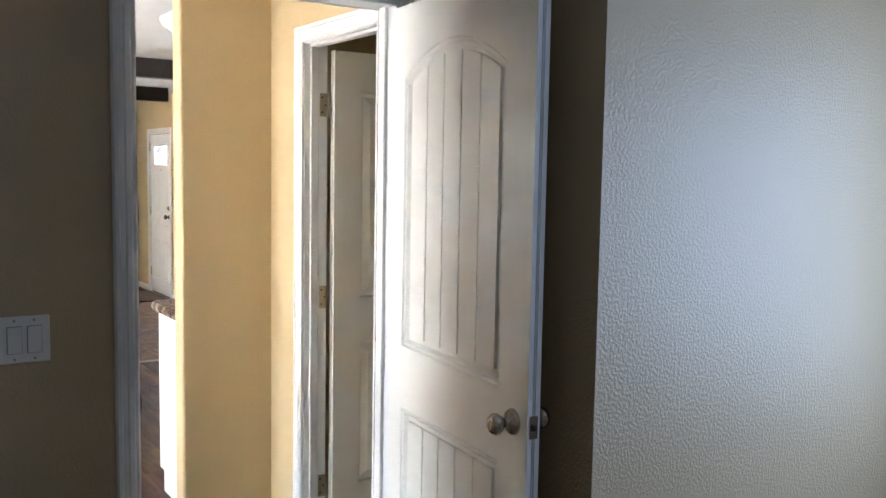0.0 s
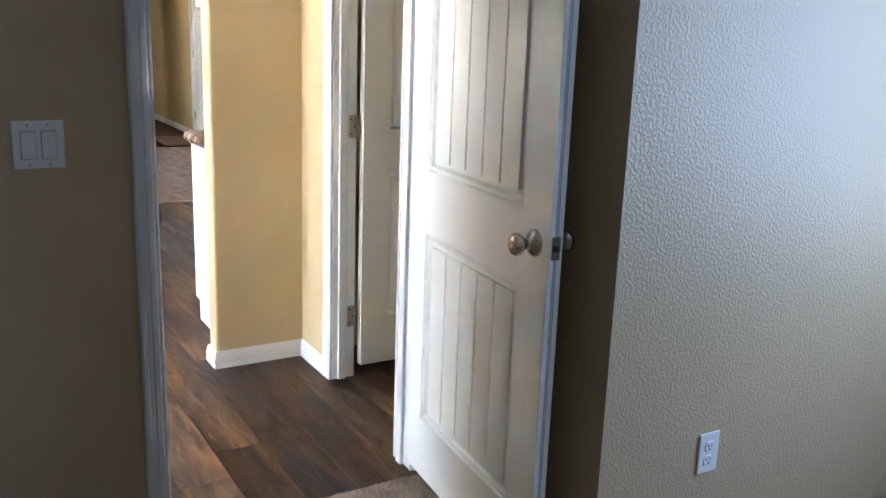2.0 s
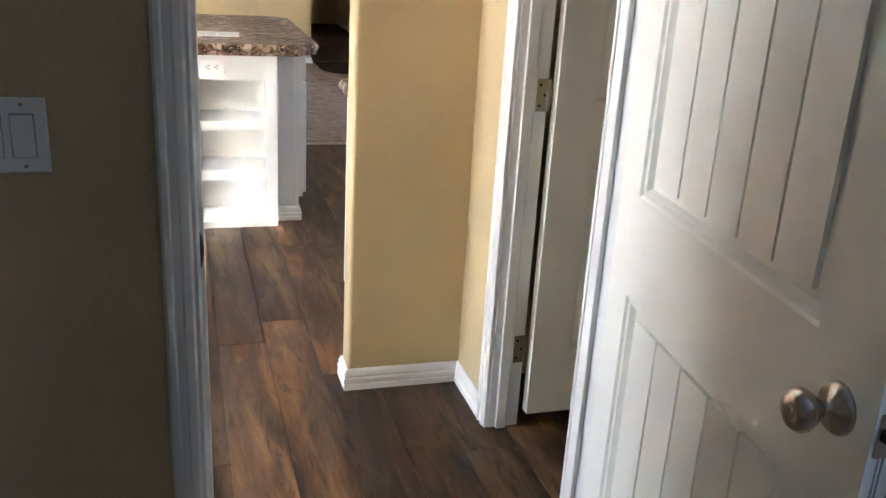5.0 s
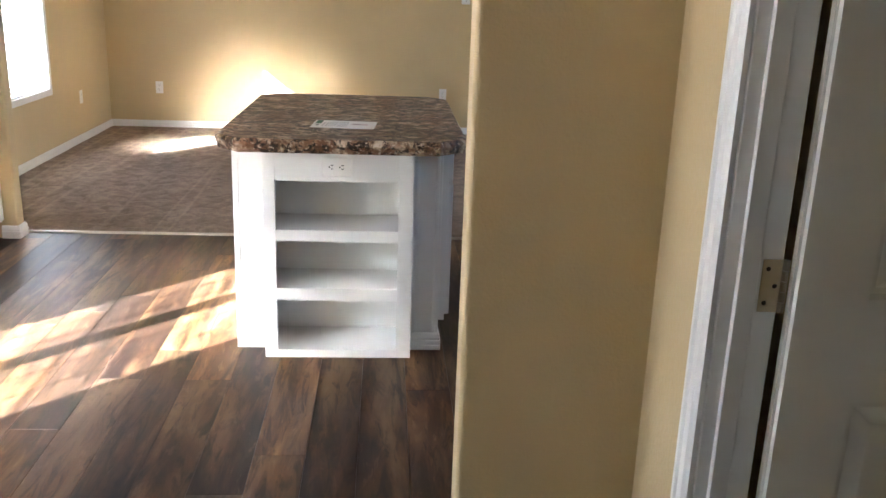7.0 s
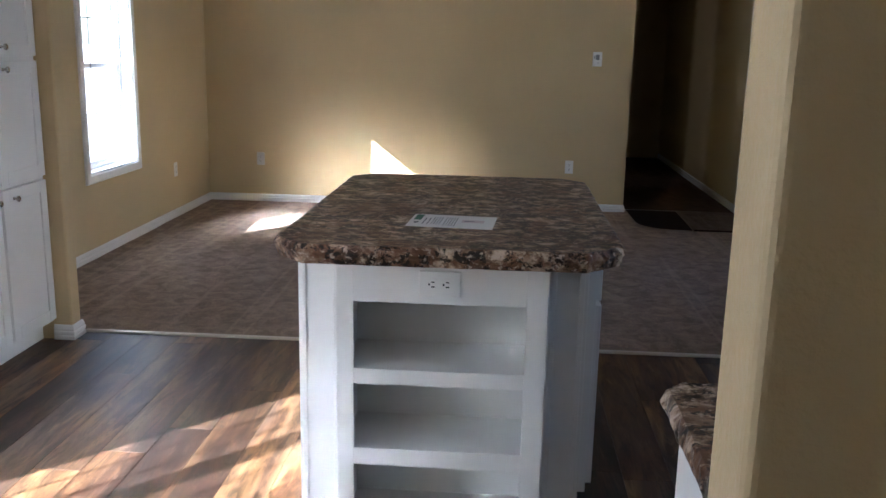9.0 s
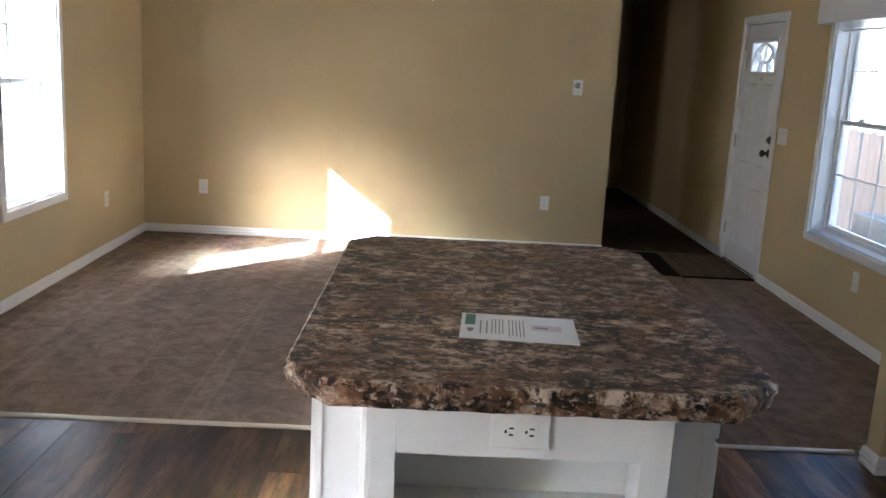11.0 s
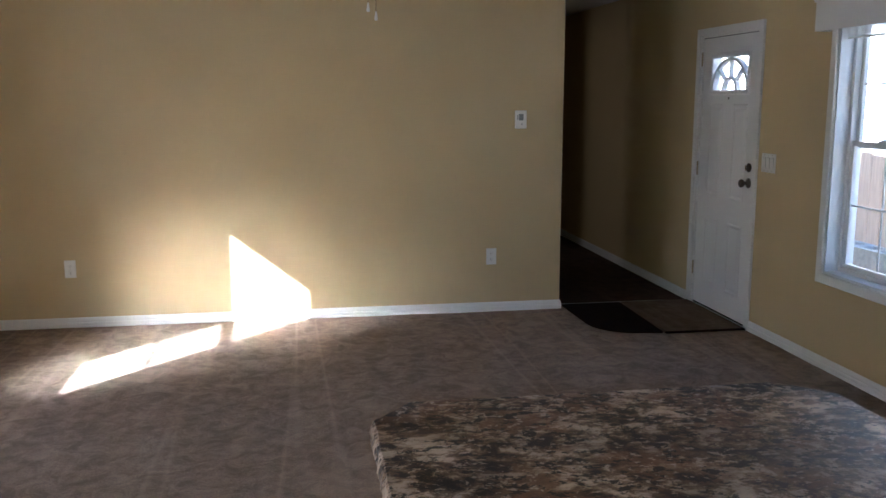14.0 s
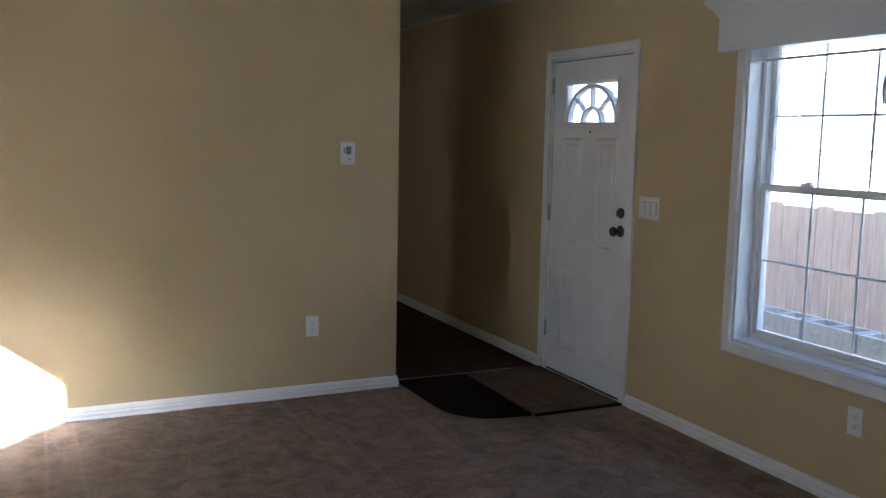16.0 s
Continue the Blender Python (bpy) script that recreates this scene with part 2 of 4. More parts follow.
def sweep(name, pts, section, material, parent=None, label=""):
    """Carry a flat outline (out, up) along straight points on the floor plan, mitred; out is to the right of the way."""
    bm = bmesh.new()
    rows = []
    for i, p in enumerate(pts):
        p = Vector(p)
        d0 = (p - Vector(pts[i - 1])).normalized() if i else None
        d1 = (Vector(pts[i + 1]) - p).normalized() if i + 1 < len(pts) else None
        d0, d1 = d0 or d1, d1 or d0
        n0, n1 = Vector((d0.y, -d0.x)), Vector((d1.y, -d1.x))
        n = (n0 + n1).normalized()
        n /= max(0.3, n.dot(n0))
        rows.append([bm.verts.new((p.x + n.x * o, p.y + n.y * o, u)) for o, u in section])
    k = len(section)
    for a, b in zip(rows, rows[1:]):
        for i in range(k):
            bm.faces.new((a[i], a[(i + 1) % k], b[(i + 1) % k], b[i]))
    bm.faces.new(rows[0])
    bm.faces.new(list(reversed(rows[-1])))
    ob = new(name, finish(bm, name, material))
    if parent is not None:
        ob.parent = parent
    return tagged(ob, label)


def wall(name, axis, a0, a1, c0, c1, z0, z1, holes, material, label):
    """A wall along axis 'x' or 'y' from a0 to a1, between the faces c0 and c1, with openings (a, a, z, z)."""
    cuts = sorted({a0, a1, *[h[0] for h in holes], *[h[1] for h in holes]})
    bm = bmesh.new()
    for lo, hi in zip(cuts, cuts[1:]):
        spans, z = [], z0
        for h in sorted((h for h in holes if h[0] <= lo and h[1] >= hi), key=lambda q: q[2]):
            spans.append((z, h[2]))
            z = h[3]
        spans.append((z, z1))
        for s0, s1 in spans:
            if s1 - s0 > 1e-4:
                box(bm, *((lo, hi, c0, c1) if axis == "x" else (c0, c1, lo, hi)), s0, s1)
    bmesh.ops.remove_doubles(bm, verts=bm.verts, dist=1e-5)
    ob = new(name, finish(bm, name, material))
    return tagged(ob, label, "wall", kind="structure")

# ---- the house ----
H = 2.36                 # ceiling
LW, RW = -2.24, 2.60     # inner faces of the side walls
FAR = 5.66               # living room end wall
BD, HALL = -2.88, -2.78  # bedroom side and hall side of the door wall
BUMP = -3.73            # bedroom wall beside the door recess


def on(face, c):
    """The plane of a wall at c that faces that way: local x runs along it to the right, y up, z out of it."""
    turn = {"-y": 0, "+x": 90, "+y": 180, "-x": -90}[face]
    return pose(c, 0, 0, 90, 0, turn) if face[1] == "x" else pose(0, c, 0, 90, 0, turn)


def spot(face, c, a, z):
    """A point on such a wall, at a along it and z high."""
    m = on(face, c)
    m.translation = Vector((c, a, z)) if face[1] == "x" else Vector((a, c, z))
    return m


wall("wall_left", "y", -7.5, FAR + 0.1, LW - 0.15, LW, 0, H, [(-2.30, -0.88, 0.0, 2.03), (3.255, 4.03, 0.56, 1.95)], M_wall, "tan painted exterior wall with orange-peel texture")
wall("wall_right", "y", -7.5, 10.0, RW, RW + 0.15, 0, H, [(-0.75, 0.55, 1.10, 1.98), (2.920, 4.082, 0.54, 1.95), (4.905, 5.735, 0.0, 1.935)], M_wall, "tan painted exterior wall with entry door and window")
wall("wall_far", "x", LW, 1.56, FAR, FAR + 0.10, 0, H, [], M_wall, "tan painted living room end wall")
wall("wall_hall_side", "y", FAR + 0.10, 10.0, 1.46, 1.56, 0, H, [(7.30, 8.05, 0.0, 2.03)], M_wall, "tan painted hallway wall in deep shade")
wall("wall_side_room_window", "y", 6.60, 9.00, -0.60, -0.50, 0, H, [], M_wall, "tan painted wall of the side room")
wall("wall_side_room_near", "x", -0.50, 1.46, 6.60, 6.70, 0, H, [], M_wall, "tan painted wall of the side room")
wall("wall_side_room_far", "x", -0.50, 1.46, 8.90, 9.00, 0, H, [], M_wall, "tan painted wall of the side room")
wall("wall_hall_end", "x", 1.46, RW, 10.0, 10.1, 0, H, [], M_wall, "tan painted wall closing the dark hallway")
wall("wall_partition_back", "x", 1.112, RW, -1.74, -1.64, 0, H, [], M_wall, "tan painted kitchen wall behind the cabinets")
wall("wall_closet", "y", HALL, -1.74, 1.012, 1.112, 0, H, [(-2.765, -2.045, 0.0, 2.05)], M_wall, "tan painted hall wall with an open closet door")
wall("wall_bedroom", "x", LW, 1.84, BD, HALL, 0, H, [(0.134, 0.950, 0.0, 2.068)], M_bed, "tan textured bedroom wall with a doorway")
wall("wall_bedroom_bump", "x", 0.995, RW, BUMP, BUMP + 0.10, 0, H, [], M_bed, "tan textured bedroom wall catching cool window light")
wall("wall_bedroom_return", "y", BUMP + 0.10, BD, 0.995, 1.095, 0, H, [], M_bed, "tan bedroom recess wall in the shade of the door")
wall("wall_bedroom_back", "x", LW, RW, -7.6, -7.5, 0, H, [], M_bed, "tan painted bedroom back wall")


def wall_end(name, x0, x1, y0, y1, end, label):
    """A free-standing wall stub with rounded corners on its open end."""
    bm = boxes((x0, x1, y0, y1, 0, H))
    xe = x0 if end == "x0" else x1
    es = [e for e in bm.edges if all(abs(v.co.x - xe) < 1e-5 for v in e.verts) and abs(e.verts[0].co.z - e.verts[1].co.z) > 1]
    bmesh.ops.bevel(bm, geom=es, offset=0.012, segments=4, affect="EDGES", profile=0.5)
    return tagged(new(name, finish(bm, name, M_wall)), label, "wall", kind="structure")


wall_end("wall_partition", 0.630, 1.112, -1.74, -1.64, "x0", "golden tan painted partition wall with rounded corner")
wall_end("wall_stub_left", LW, -1.612, 1.66, 1.755, "x1", "tan painted wall stub between kitchen and living room")
wall_end("wall_stub_right", 1.90, RW, 1.60, 1.71, "x0", "tan painted wall stub between kitchen and living room")


def slab(name, x0, x1, y0, y1, z0, z1, material, label, cat):
    return tagged(new(name, finish(boxes((x0, x1, y0, y1, z0, z1)), name, material)), label, cat, kind="structure")


slab("ceiling", LW - 0.15, RW + 0.15, -7.6, 10.1, H, H + 0.1, M_ceil, "white textured ceiling", "ceiling")
# Out-of-view slab, added so that its eaves throw shade on the yard fence.
slab("roof", LW - 0.45, RW + 0.50, -7.9, 10.4, H + 0.104, H + 0.42, M_ceil, "unseen white roof slab with eaves added to shade the fence", "roof")
slab("subfloor", LW - 0.1, RW + 0.1, -7.6, 10.0, -0.15, -0.013, M_dark, "dark subfloor under the planks", "floor")
slab("carpet_bedroom", LW, RW, -7.5, -2.935, -0.013, 0.008, M_carpet, "taupe cut-pile bedroom carpet", "carpet")
slab("carpet_side_room", -0.50, 1.56, 6.70, 8.90, -0.013, 0.005, M_hallcarpet, "side room carpet with deep shade put into its dark brown colour", "carpet")
slab("carpet_hallway", 1.56, RW, 5.765, 10.0, -0.013, 0.006, M_hallcarpet, "hallway carpet with deep shade put into its dark brown colour", "carpet")


def pile_carpet(name, x0, x1, y0, y1, label):
    """A carpet whose pile waves a little, with a rolled edge."""
    nx, ny = int((x1 - x0) / 0.05), int((y1 - y0) / 0.05)
    vs, fs = [], []
    for j in range(ny + 1):
        for i in range(nx + 1):
            x, y = x0 + (x1 - x0) * i / nx, y0 + (y1 - y0) * j / ny
            z = 0.008 + 0.003 * noise.noise((x * 3, y * 3, 0)) + 0.002 * noise.noise((x * 11, y * 11, 5))
            vs.append((x, y, z if 0 < j else -0.006))
    for j in range(ny):
        for i in range(nx):
            a = j * (nx + 1) + i
            fs.append((a, a + 1, a + nx + 2, a + nx + 1))
    me = bpy.data.meshes.new(name)
    me.from_pydata(vs, [], fs)
    me.materials.append(M_carpet)
    for p in me.polygons:
        p.use_smooth = True
    return tagged(new(name, me), label, "carpet", kind="structure")


pile_carpet("carpet_living_room", LW, RW, 1.80, 5.765, "taupe cut-pile living room carpet with vacuum tracks")



def carpet_edge(name, x0, x1, y0, y1, label):
    """Cut pile with tufts that stand uneven and fray along the doorway."""
    step = 0.008
    nx, ny = int((x1 - x0) / step), int((y1 - y0) / step)
    rnd = random.Random(21)
    vs, fs = [], []
    for j in range(ny + 1):
        for i in range(nx + 1):
            x, y = x0 + step * i, y0 + step * j
            near = min(1.0, i / 4, (nx - i) / 4, j / 4)
            z = 0.0085 + near * (0.004 + 0.0035 * noise.noise((x * 60, y * 60, 2)) + 0.003 * rnd.random())
            if j >= ny - 1:
                y += 0.010 * noise.noise((x * 45, 3.0, 1)) + 0.006 * rnd.random()
                z = 0.006 if j == ny - 1 else -0.010
            vs.append((x + 0.002 * rnd.random(), y + 0.002 * rnd.random(), z))
    for j in range(ny):
        for i in range(nx):
            a = j * (nx + 1) + i
            fs.append((a, a + 1, a + nx + 2, a + nx + 1))
    me = bpy.data.meshes.new(name)
    me.from_pydata(vs, [], fs)
    me.materials.append(M_carpet)
    return tagged(new(name, me), label, "carpet", kind="structure")


carpet_edge("carpet_doorway", 0.10, 0.985, -3.20, -2.922, "taupe cut-pile carpet with a frayed edge in the doorway")

M_strip = mat("worn_metal_strip", (0.62, 0.57, 0.48), 0.35, 0.8)
bm = bmesh.new()
prism(bm, [(0, -0.006), (0, 0.004), (0.006, 0.010), (0.016, 0.012), (0.026, 0.010), (0.032, 0.004), (0.032, -0.006)], Matrix.Translation((-1.61, 1.777, 0)) @ Matrix(((0, 0, 1, 0), (1, 0, 0, 0), (0, 1, 0, 0), (0, 0, 0, 1))), 3.51)
tagged(part("carpet_edge_strip", bm, M_strip), "pale metal edge strip between vinyl and carpet", "trim", kind="structure")
bm = bmesh.new()
prism(bm, [(0, 0), (0, 0.008), (0.012, 0.012), (0.024, 0.008), (0.024, 0)], Matrix.Translation((1.56, 5.753, 0.004)) @ Matrix(((0, 0, 1, 0), (1, 0, 0, 0), (0, 1, 0, 0), (0, 0, 0, 1))), 0.84)
tagged(part("hall_seam_strip", bm, M_strip), "thin metal seam strip at the hallway carpet", "trim", kind="structure")


def sweep_in(name, pts, section, material, m, parent=None, label=""):
    """Like sweep, in the plane of m."""
    ob = sweep(name, pts, section, material, parent, label)
    ob.data.transform(m)
    return ob


# baseboards: ridged white moulding
BASE = [(0.001, 0.0), (0.014, 0.0), (0.014, 0.018), (0.010, 0.022), (0.0145, 0.028), (0.0145, 0.040), (0.010, 0.045), (0.012, 0.052), (0.008, 0.066), (0.004, 0.073), (0.001, 0.074)]


def baseboard(pts, label="white ridged baseboard along the tan wall"):
    tagged(sweep("baseboard", pts, BASE, M_trim), label, "baseboard", kind="structure")


baseboard([(LW, 1.756), (LW, FAR), (1.56, FAR), (1.56, 7.30)])
baseboard([(1.56, 8.05), (1.56, 10.0)])
baseboard([(RW, 9.99), (RW, 5.786)])
baseboard([(RW, 4.854), (RW, 1.711)])
baseboard([(-1.70, 1.66), (-1.612, 1.66), (-1.612, 1.755), (LW, 1.755)])
baseboard([(RW, 1.71), (1.90, 1.71), (1.90, 1.60), (RW, 1.60)])
baseboard([(0.78, -1.64), (0.630, -1.64), (0.630, -1.74), (1.012, -1.74), (1.012, -1.997)])

# door casings: ridged moulding, mitred round the opening
CASE = [(0.0, 0.0), (0.0, 0.009), (0.005, 0.012), (0.011, 0.009), (0.016, 0.014), (0.028, 0.015), (0.032, 0.011), (0.044, 0.011), (0.048, 0.016), (0.057, 0.016), (0.062, 0.010), (0.062, 0.0)]


def casing(face, c, a0, a1, top, name="trim", label="white ridged door casing", flat=False):
    """Legs and head round an opening from a0 to a1, in the wall's own run."""
    s = {"-y": 1, "+x": 1, "+y": -1, "-x": -1}[face]
    lo, hi = sorted((a0 * s, a1 * s))
    sec = [(0.0, 0.0), (0.0, 0.014), (0.003, 0.017), (0.047, 0.017), (0.050, 0.014), (0.050, 0.0)] if flat else CASE
    pts = [(hi, 0.0), (hi, top), (lo, top), (lo, 0.0)]
    return tagged(sweep_in(name, pts, sec, M_trim, on(face, c)), label, "trim", kind="structure")


casing("-y", BD - 0.001, 0.155, 0.930, 2.047)
casing("+y", HALL + 0.001, 0.155, 0.930, 2.047)
casing("-x", 1.011, -2.745, -2.062, 2.033)
casing("-x", RW - 0.001, 4.908, 5.732, 1.932, label="flat white entry door casing", flat=True)


def jamb(name, boxes_list, label):
    bm = bmesh.new()
    for b in boxes_list:
        box(bm, *b, bevel=0.0015, seg=1)
    return tagged(part(name, bm, M_trim), label, "trim", kind="structure")


jamb("door_frame_bedroom", [(0.135, 0.152, BD, HALL, 0, 2.050), (0.932, 0.949, BD, HALL, 0, 2.050), (0.135, 0.949, BD, HALL, 2.050, 2.067), (0.152, 0.164, BD + 0.042, BD + 0.075, 0, 2.050), (0.920, 0.932, BD + 0.042, BD + 0.075, 0, 2.050)], "white door jamb and stop of the bedroom doorway")
jamb("door_frame_closet", [(1.013, 1.111, -2.064, -2.046, 0, 2.031), (1.013, 1.111, -2.764, -2.747, 0, 2.031), (1.013, 1.111, -2.764, -2.046, 2.031, 2.049), (1.036, 1.068, -2.076, -2.064, 0, 2.031), (1.036, 1.068, -2.747, -2.064, 2.019, 2.031)], "white door jamb and stop of the closet doorway")
jamb("door_frame_entry", [(RW, RW + 0.149, 4.906, 4.921, 0, 1.920), (RW, RW + 0.149, 5.719, 5.734, 0, 1.920), (RW, RW + 0.149, 4.906, 5.734, 1.920, 1.934), (RW + 0.03, RW + 0.149, 4.921, 5.719, -0.01, 0.02)], "white entry door jamb and sill")

# ---- doors ----


def outline(x0, x1, z0, z1, rise, d, n=10):
    """Outline of a panel, drawn in by d, with an arched head of that rise."""
    pts = [(x0 + d, z0 + d), (x1 - d, z0 + d)]
    if rise:
        w = (x1 - x0) / 2
        for i in range(n + 1):
            u = -1 + 2 * i / n
            pts.append(((x0 + x1) / 2 - u * (w - d), z1 - rise + rise * (1 - u * u) - d))
    else:
        pts += [(x1 - d, z1 - d), (x0 + d, z1 - d)]
    return pts


def panel_leaf(w, h, t, panels, rings):
    """A moulded door leaf: local x across, z up, its show face at y = 0 and the back at y = t; panels are (x0, x1, z0, z1, rise),
    rings are (drawn in, depth)."""
    bm = bmesh.new()
    box(bm, 0, w, 0.0164, t - 0.0164, 0, h)
    for side in (0, 1):
        def y(d):
            return d if side == 0 else t - d
        xs = sorted({0, w, *[p[0] for p in panels], *[p[1] for p in panels]})
        for a, b in zip(xs, xs[1:]):
            inside = sorted([p for p in panels if p[0] <= a + 1e-6 and p[1] >= b - 1e-6], key=lambda p: p[2])
            z = 0
            for p in inside:
                box(bm, a, b, min(y(0), y(0.013)), max(y(0), y(0.013)), z, p[2])
                z = p[3] if not p[4] else None
                if p[4]:
                    o = [q for q in outline(*p, 0)][2:]
                    lo = [bm.verts.new((q[0], y(0), q[1])) for q in o]
                    hi = [bm.verts.new((q[0], y(0), h)) for q in o]
                    for i in range(len(o) - 1):
                        bm.faces.new((lo[i], lo[i + 1], hi[i + 1], hi[i]))
            if z is not None:
                box(bm, a, b, min(y(0), y(0.013)), max(y(0), y(0.013)), z, h)
        for p in panels:
            prev = None
            for d, dep in rings:
                row = [bm.verts.new((q[0], y(dep), q[1])) for q in outline(*p, d)]
                if prev:
                    for i in range(len(row)):
                        bm.faces.new((prev[i], prev[(i + 1) % len(row)], row[(i + 1) % len(row)], row[i]))
                prev = row
            bm.faces.new(prev)
    return bm


def knob_round(parent, x, z, y, way, material):
    """A round passage knob on a rose; way is -1 or 1 along local y."""
    m = Matrix.Translation((x, y, z)) @ pose(0, 0, 0, 90 if way < 0 else -90)
    k = part("door_knob", lathe(bmesh.new(), [(0.0, 0), (0.033, 0.0), (0.033, 0.004), (0.028, 0.010), (0.014, 0.014), (0.011, 0.022), (0.012, 0.030), (0.020, 0.036), (0.0265, 0.046), (0.027, 0.054), (0.022, 0.062), (0.013, 0.064)], m, 28), material, parent, "brushed metal round door knob", True)
    part("keyhole", lathe(bmesh.new(), [(0.0, 0.064), (0.009, 0.064), (0.008, 0.067), (0.0, 0.067)], m, 14), material, k)
    return k


def hinge(parent, m, pin=0.09):
    """A butt hinge: the leaf lies in local xz of m from x = 0 to 0.035, with the pin at x = 0.037."""
    bm = boxes((0, 0.034, -0.002, 0, 0, pin), bevel=0.0008)
    bm.transform(m)
    hg = part("hinge", bm, M_hinge, parent, "nickel butt hinge")
    kn = bmesh.new()
    for i in range(5):
        lathe(kn, [(0.0055, i * pin / 5 + 0.0006), (0.0055, (i + 1) * pin / 5 - 0.0006)], m @ Matrix.Translation((0.038, -0.003, 0)), 10)
    part("knuckle", kn, M_hinge, hg)
    sc = bmesh.new()
    for sx, sz in ((0.010, 0.016), (0.024, 0.045), (0.010, 0.074)):
        lathe(sc, [(0.0042, 0.0), (0.003, 0.0012)], m @ Matrix.Translation((sx, -0.002, sz)) @ pose(0, 0, 0, 90), 8)
    part("screw", sc, M_dark, hg)


# bedroom door, hinged on the right jamb, standing open into the room
door1 = thing("bedroom_door", "open white two-panel bedroom door with arched plank panels", "door", at=(0.930, -2.875, 0.028), turn=-95.4)
P1 = [(0.085, 0.648, 0.195, 0.797, 0), (0.085, 0.648, 0.988, 1.885, 0.090)]
part("leaf", panel_leaf(0.778, 2.010, 0.035, P1, [(0, 0), (0.005, 0.005), (0.013, 0.0055), (0.022, 0.0145), (0.036, 0.016)]), M_door, door1)
for (x0, x1, z0, z1, rise) in P1:
    n = 5
    a, b = x0 + 0.036, x1 - 0.036
    for i in range(n):
        u0, u1 = a + (b - a) * i / n + 0.003, a + (b - a) * (i + 1) / n - 0.003
        bm = bmesh.new()
        mid, half = (x0 + x1) / 2, (x1 - x0) / 2

        def head(x):
            return z1 - 0.036 - (rise * ((x - mid) / half) ** 2 if rise else 0)
        pts = [(u0, z0 + 0.036), (u1, z0 + 0.036)] + [(u1 + (u0 - u1) * k / 4, head(u1 + (u0 - u1) * k / 4)) for k in range(5)]
        prism(bm, pts, Matrix(((1, 0, 0, 0), (0, 0, 1, 0.0075), (0, 1, 0, 0), (0, 0, 0, 1))), 0.008)
        part("panel_board", bm, M_door, door1)
knob_round(door1, 0.714, 0.915, 0.0, -1, M_nickel)
knob_round(door1, 0.714, 0.915, 0.035, 1, M_nickel)
lp = part("latch_plate", boxes((0.777, 0.7795, 0.006, 0.029, 0.887, 0.943), bevel=0.0008), M_nickel, door1)
part("latch_bolt", boxes((0.779, 0.786, 0.011, 0.024, 0.907, 0.923), bevel=0.003), M_bronze, lp)

sp = thing("strike_plate", "dark metal strike plate let into the white jamb", "strike plate")
bm = boxes((0.1515, 0.1538, BD + 0.006, BD + 0.036, 0.885, 0.960), bevel=0.0008)
part("plate", bm, M_bronze, sp)
bm = bmesh.new()
lathe(bm, [(0.024, 0), (0.030, 0.002), (0.030, 0.004), (0.020, 0.005)], Matrix.Translation((0.1505, BD - 0.001, 0.922)) @ pose(0, 0, 0, 90) @ Matrix.Diagonal((0.35, 1.25, 1, 1)), 20)
part("lip", bm, M_bronze, sp)

# closet door, open into the closet
door2 = thing("closet_door", "white four-panel closet door standing open", "door", at=(1.122, -2.105, 0.060))
part("leaf", panel_leaf(0.68, 1.95, 0.035, [(0.118, 0.305, 0.205, 0.793, 0), (0.375, 0.562, 0.205, 0.793, 0), (0.118, 0.305, 0.972, 1.792, 0), (0.375, 0.562, 0.972, 1.792, 0)], [(0, 0), (0.006, 0.014), (0.016, 0.015), (0.042, 0.003), (0.046, 0.0025)]), M_door, door2)
for z in (0.16, 0.935, 1.695):
    hinge(door2, Matrix.Translation((-0.045, 0.0405, z)))

# ---- entry door ----
door3 = thing("entry_door", "closed white steel entry door with a fan-shaped window", "door", at=(RW + 0.012, 5.718, 0.022), turn=-90)
EW, EH = 0.796, 1.892
LX0, LX1, LZ0, LZ1 = 0.145, 0.651, 1.530, 1.755
lf = bmesh.new()
for b in ((0, LX0, 0, EH), (LX1, EW, 0, EH), (LX0, LX1, 0, LZ0), (LX0, LX1, LZ1, EH)):
    box(lf, b[0], b[1], 0, 0.042, b[2], b[3])
bmesh.ops.remove_doubles(lf, verts=lf.verts, dist=1e-5)
leaf3 = part("leaf", lf, M_entry, door3)


def ring_frame(bm, x0, x1, z0, z1, steps):
    """Stepped rectangular moulding: (drawn in, y) rings."""
    prev = None
    for d, yy in steps:
        row = [bm.verts.new((q[0], yy, q[1])) for q in outline(x0, x1, z0, z1, 0, d)]
        if prev:
            for i in range(4):
                bm.faces.new((prev[i], prev[(i + 1) % 4], row[(i + 1) % 4], row[i]))
        prev = row
    return prev


for x0, x1, z0, z1 in ((0.125, 0.325, 0.80, 1.440), (0.471, 0.671, 0.80, 1.440), (0.125, 0.325, 0.155, 0.640), (0.471, 0.671, 0.155, 0.640)):
    bm = bmesh.new()
    last = ring_frame(bm, x0, x1, z0, z1, [(0, 0.0), (0.008, -0.007), (0.018, -0.007), (0.030, -0.0005), (0.050, -0.005), (0.060, -0.005)])
    bm.faces.new(last)
    part("panel", bm, M_entry, door3)
bm = bmesh.new()
ring_frame(bm, LX0 - 0.030, LX1 + 0.030, LZ0 - 0.030, LZ1 + 0.030, [(0, 0), (0.004, -0.010), (0.018, -0.013), (0.030, -0.008), (0.034, -0.004), (0.034, 0.03)])
part("window_frame", bm, M_entry, door3)
cx, cz, R = (LX0 + LX1) / 2, LZ0 + 0.004, 0.196
bm = bmesh.new()


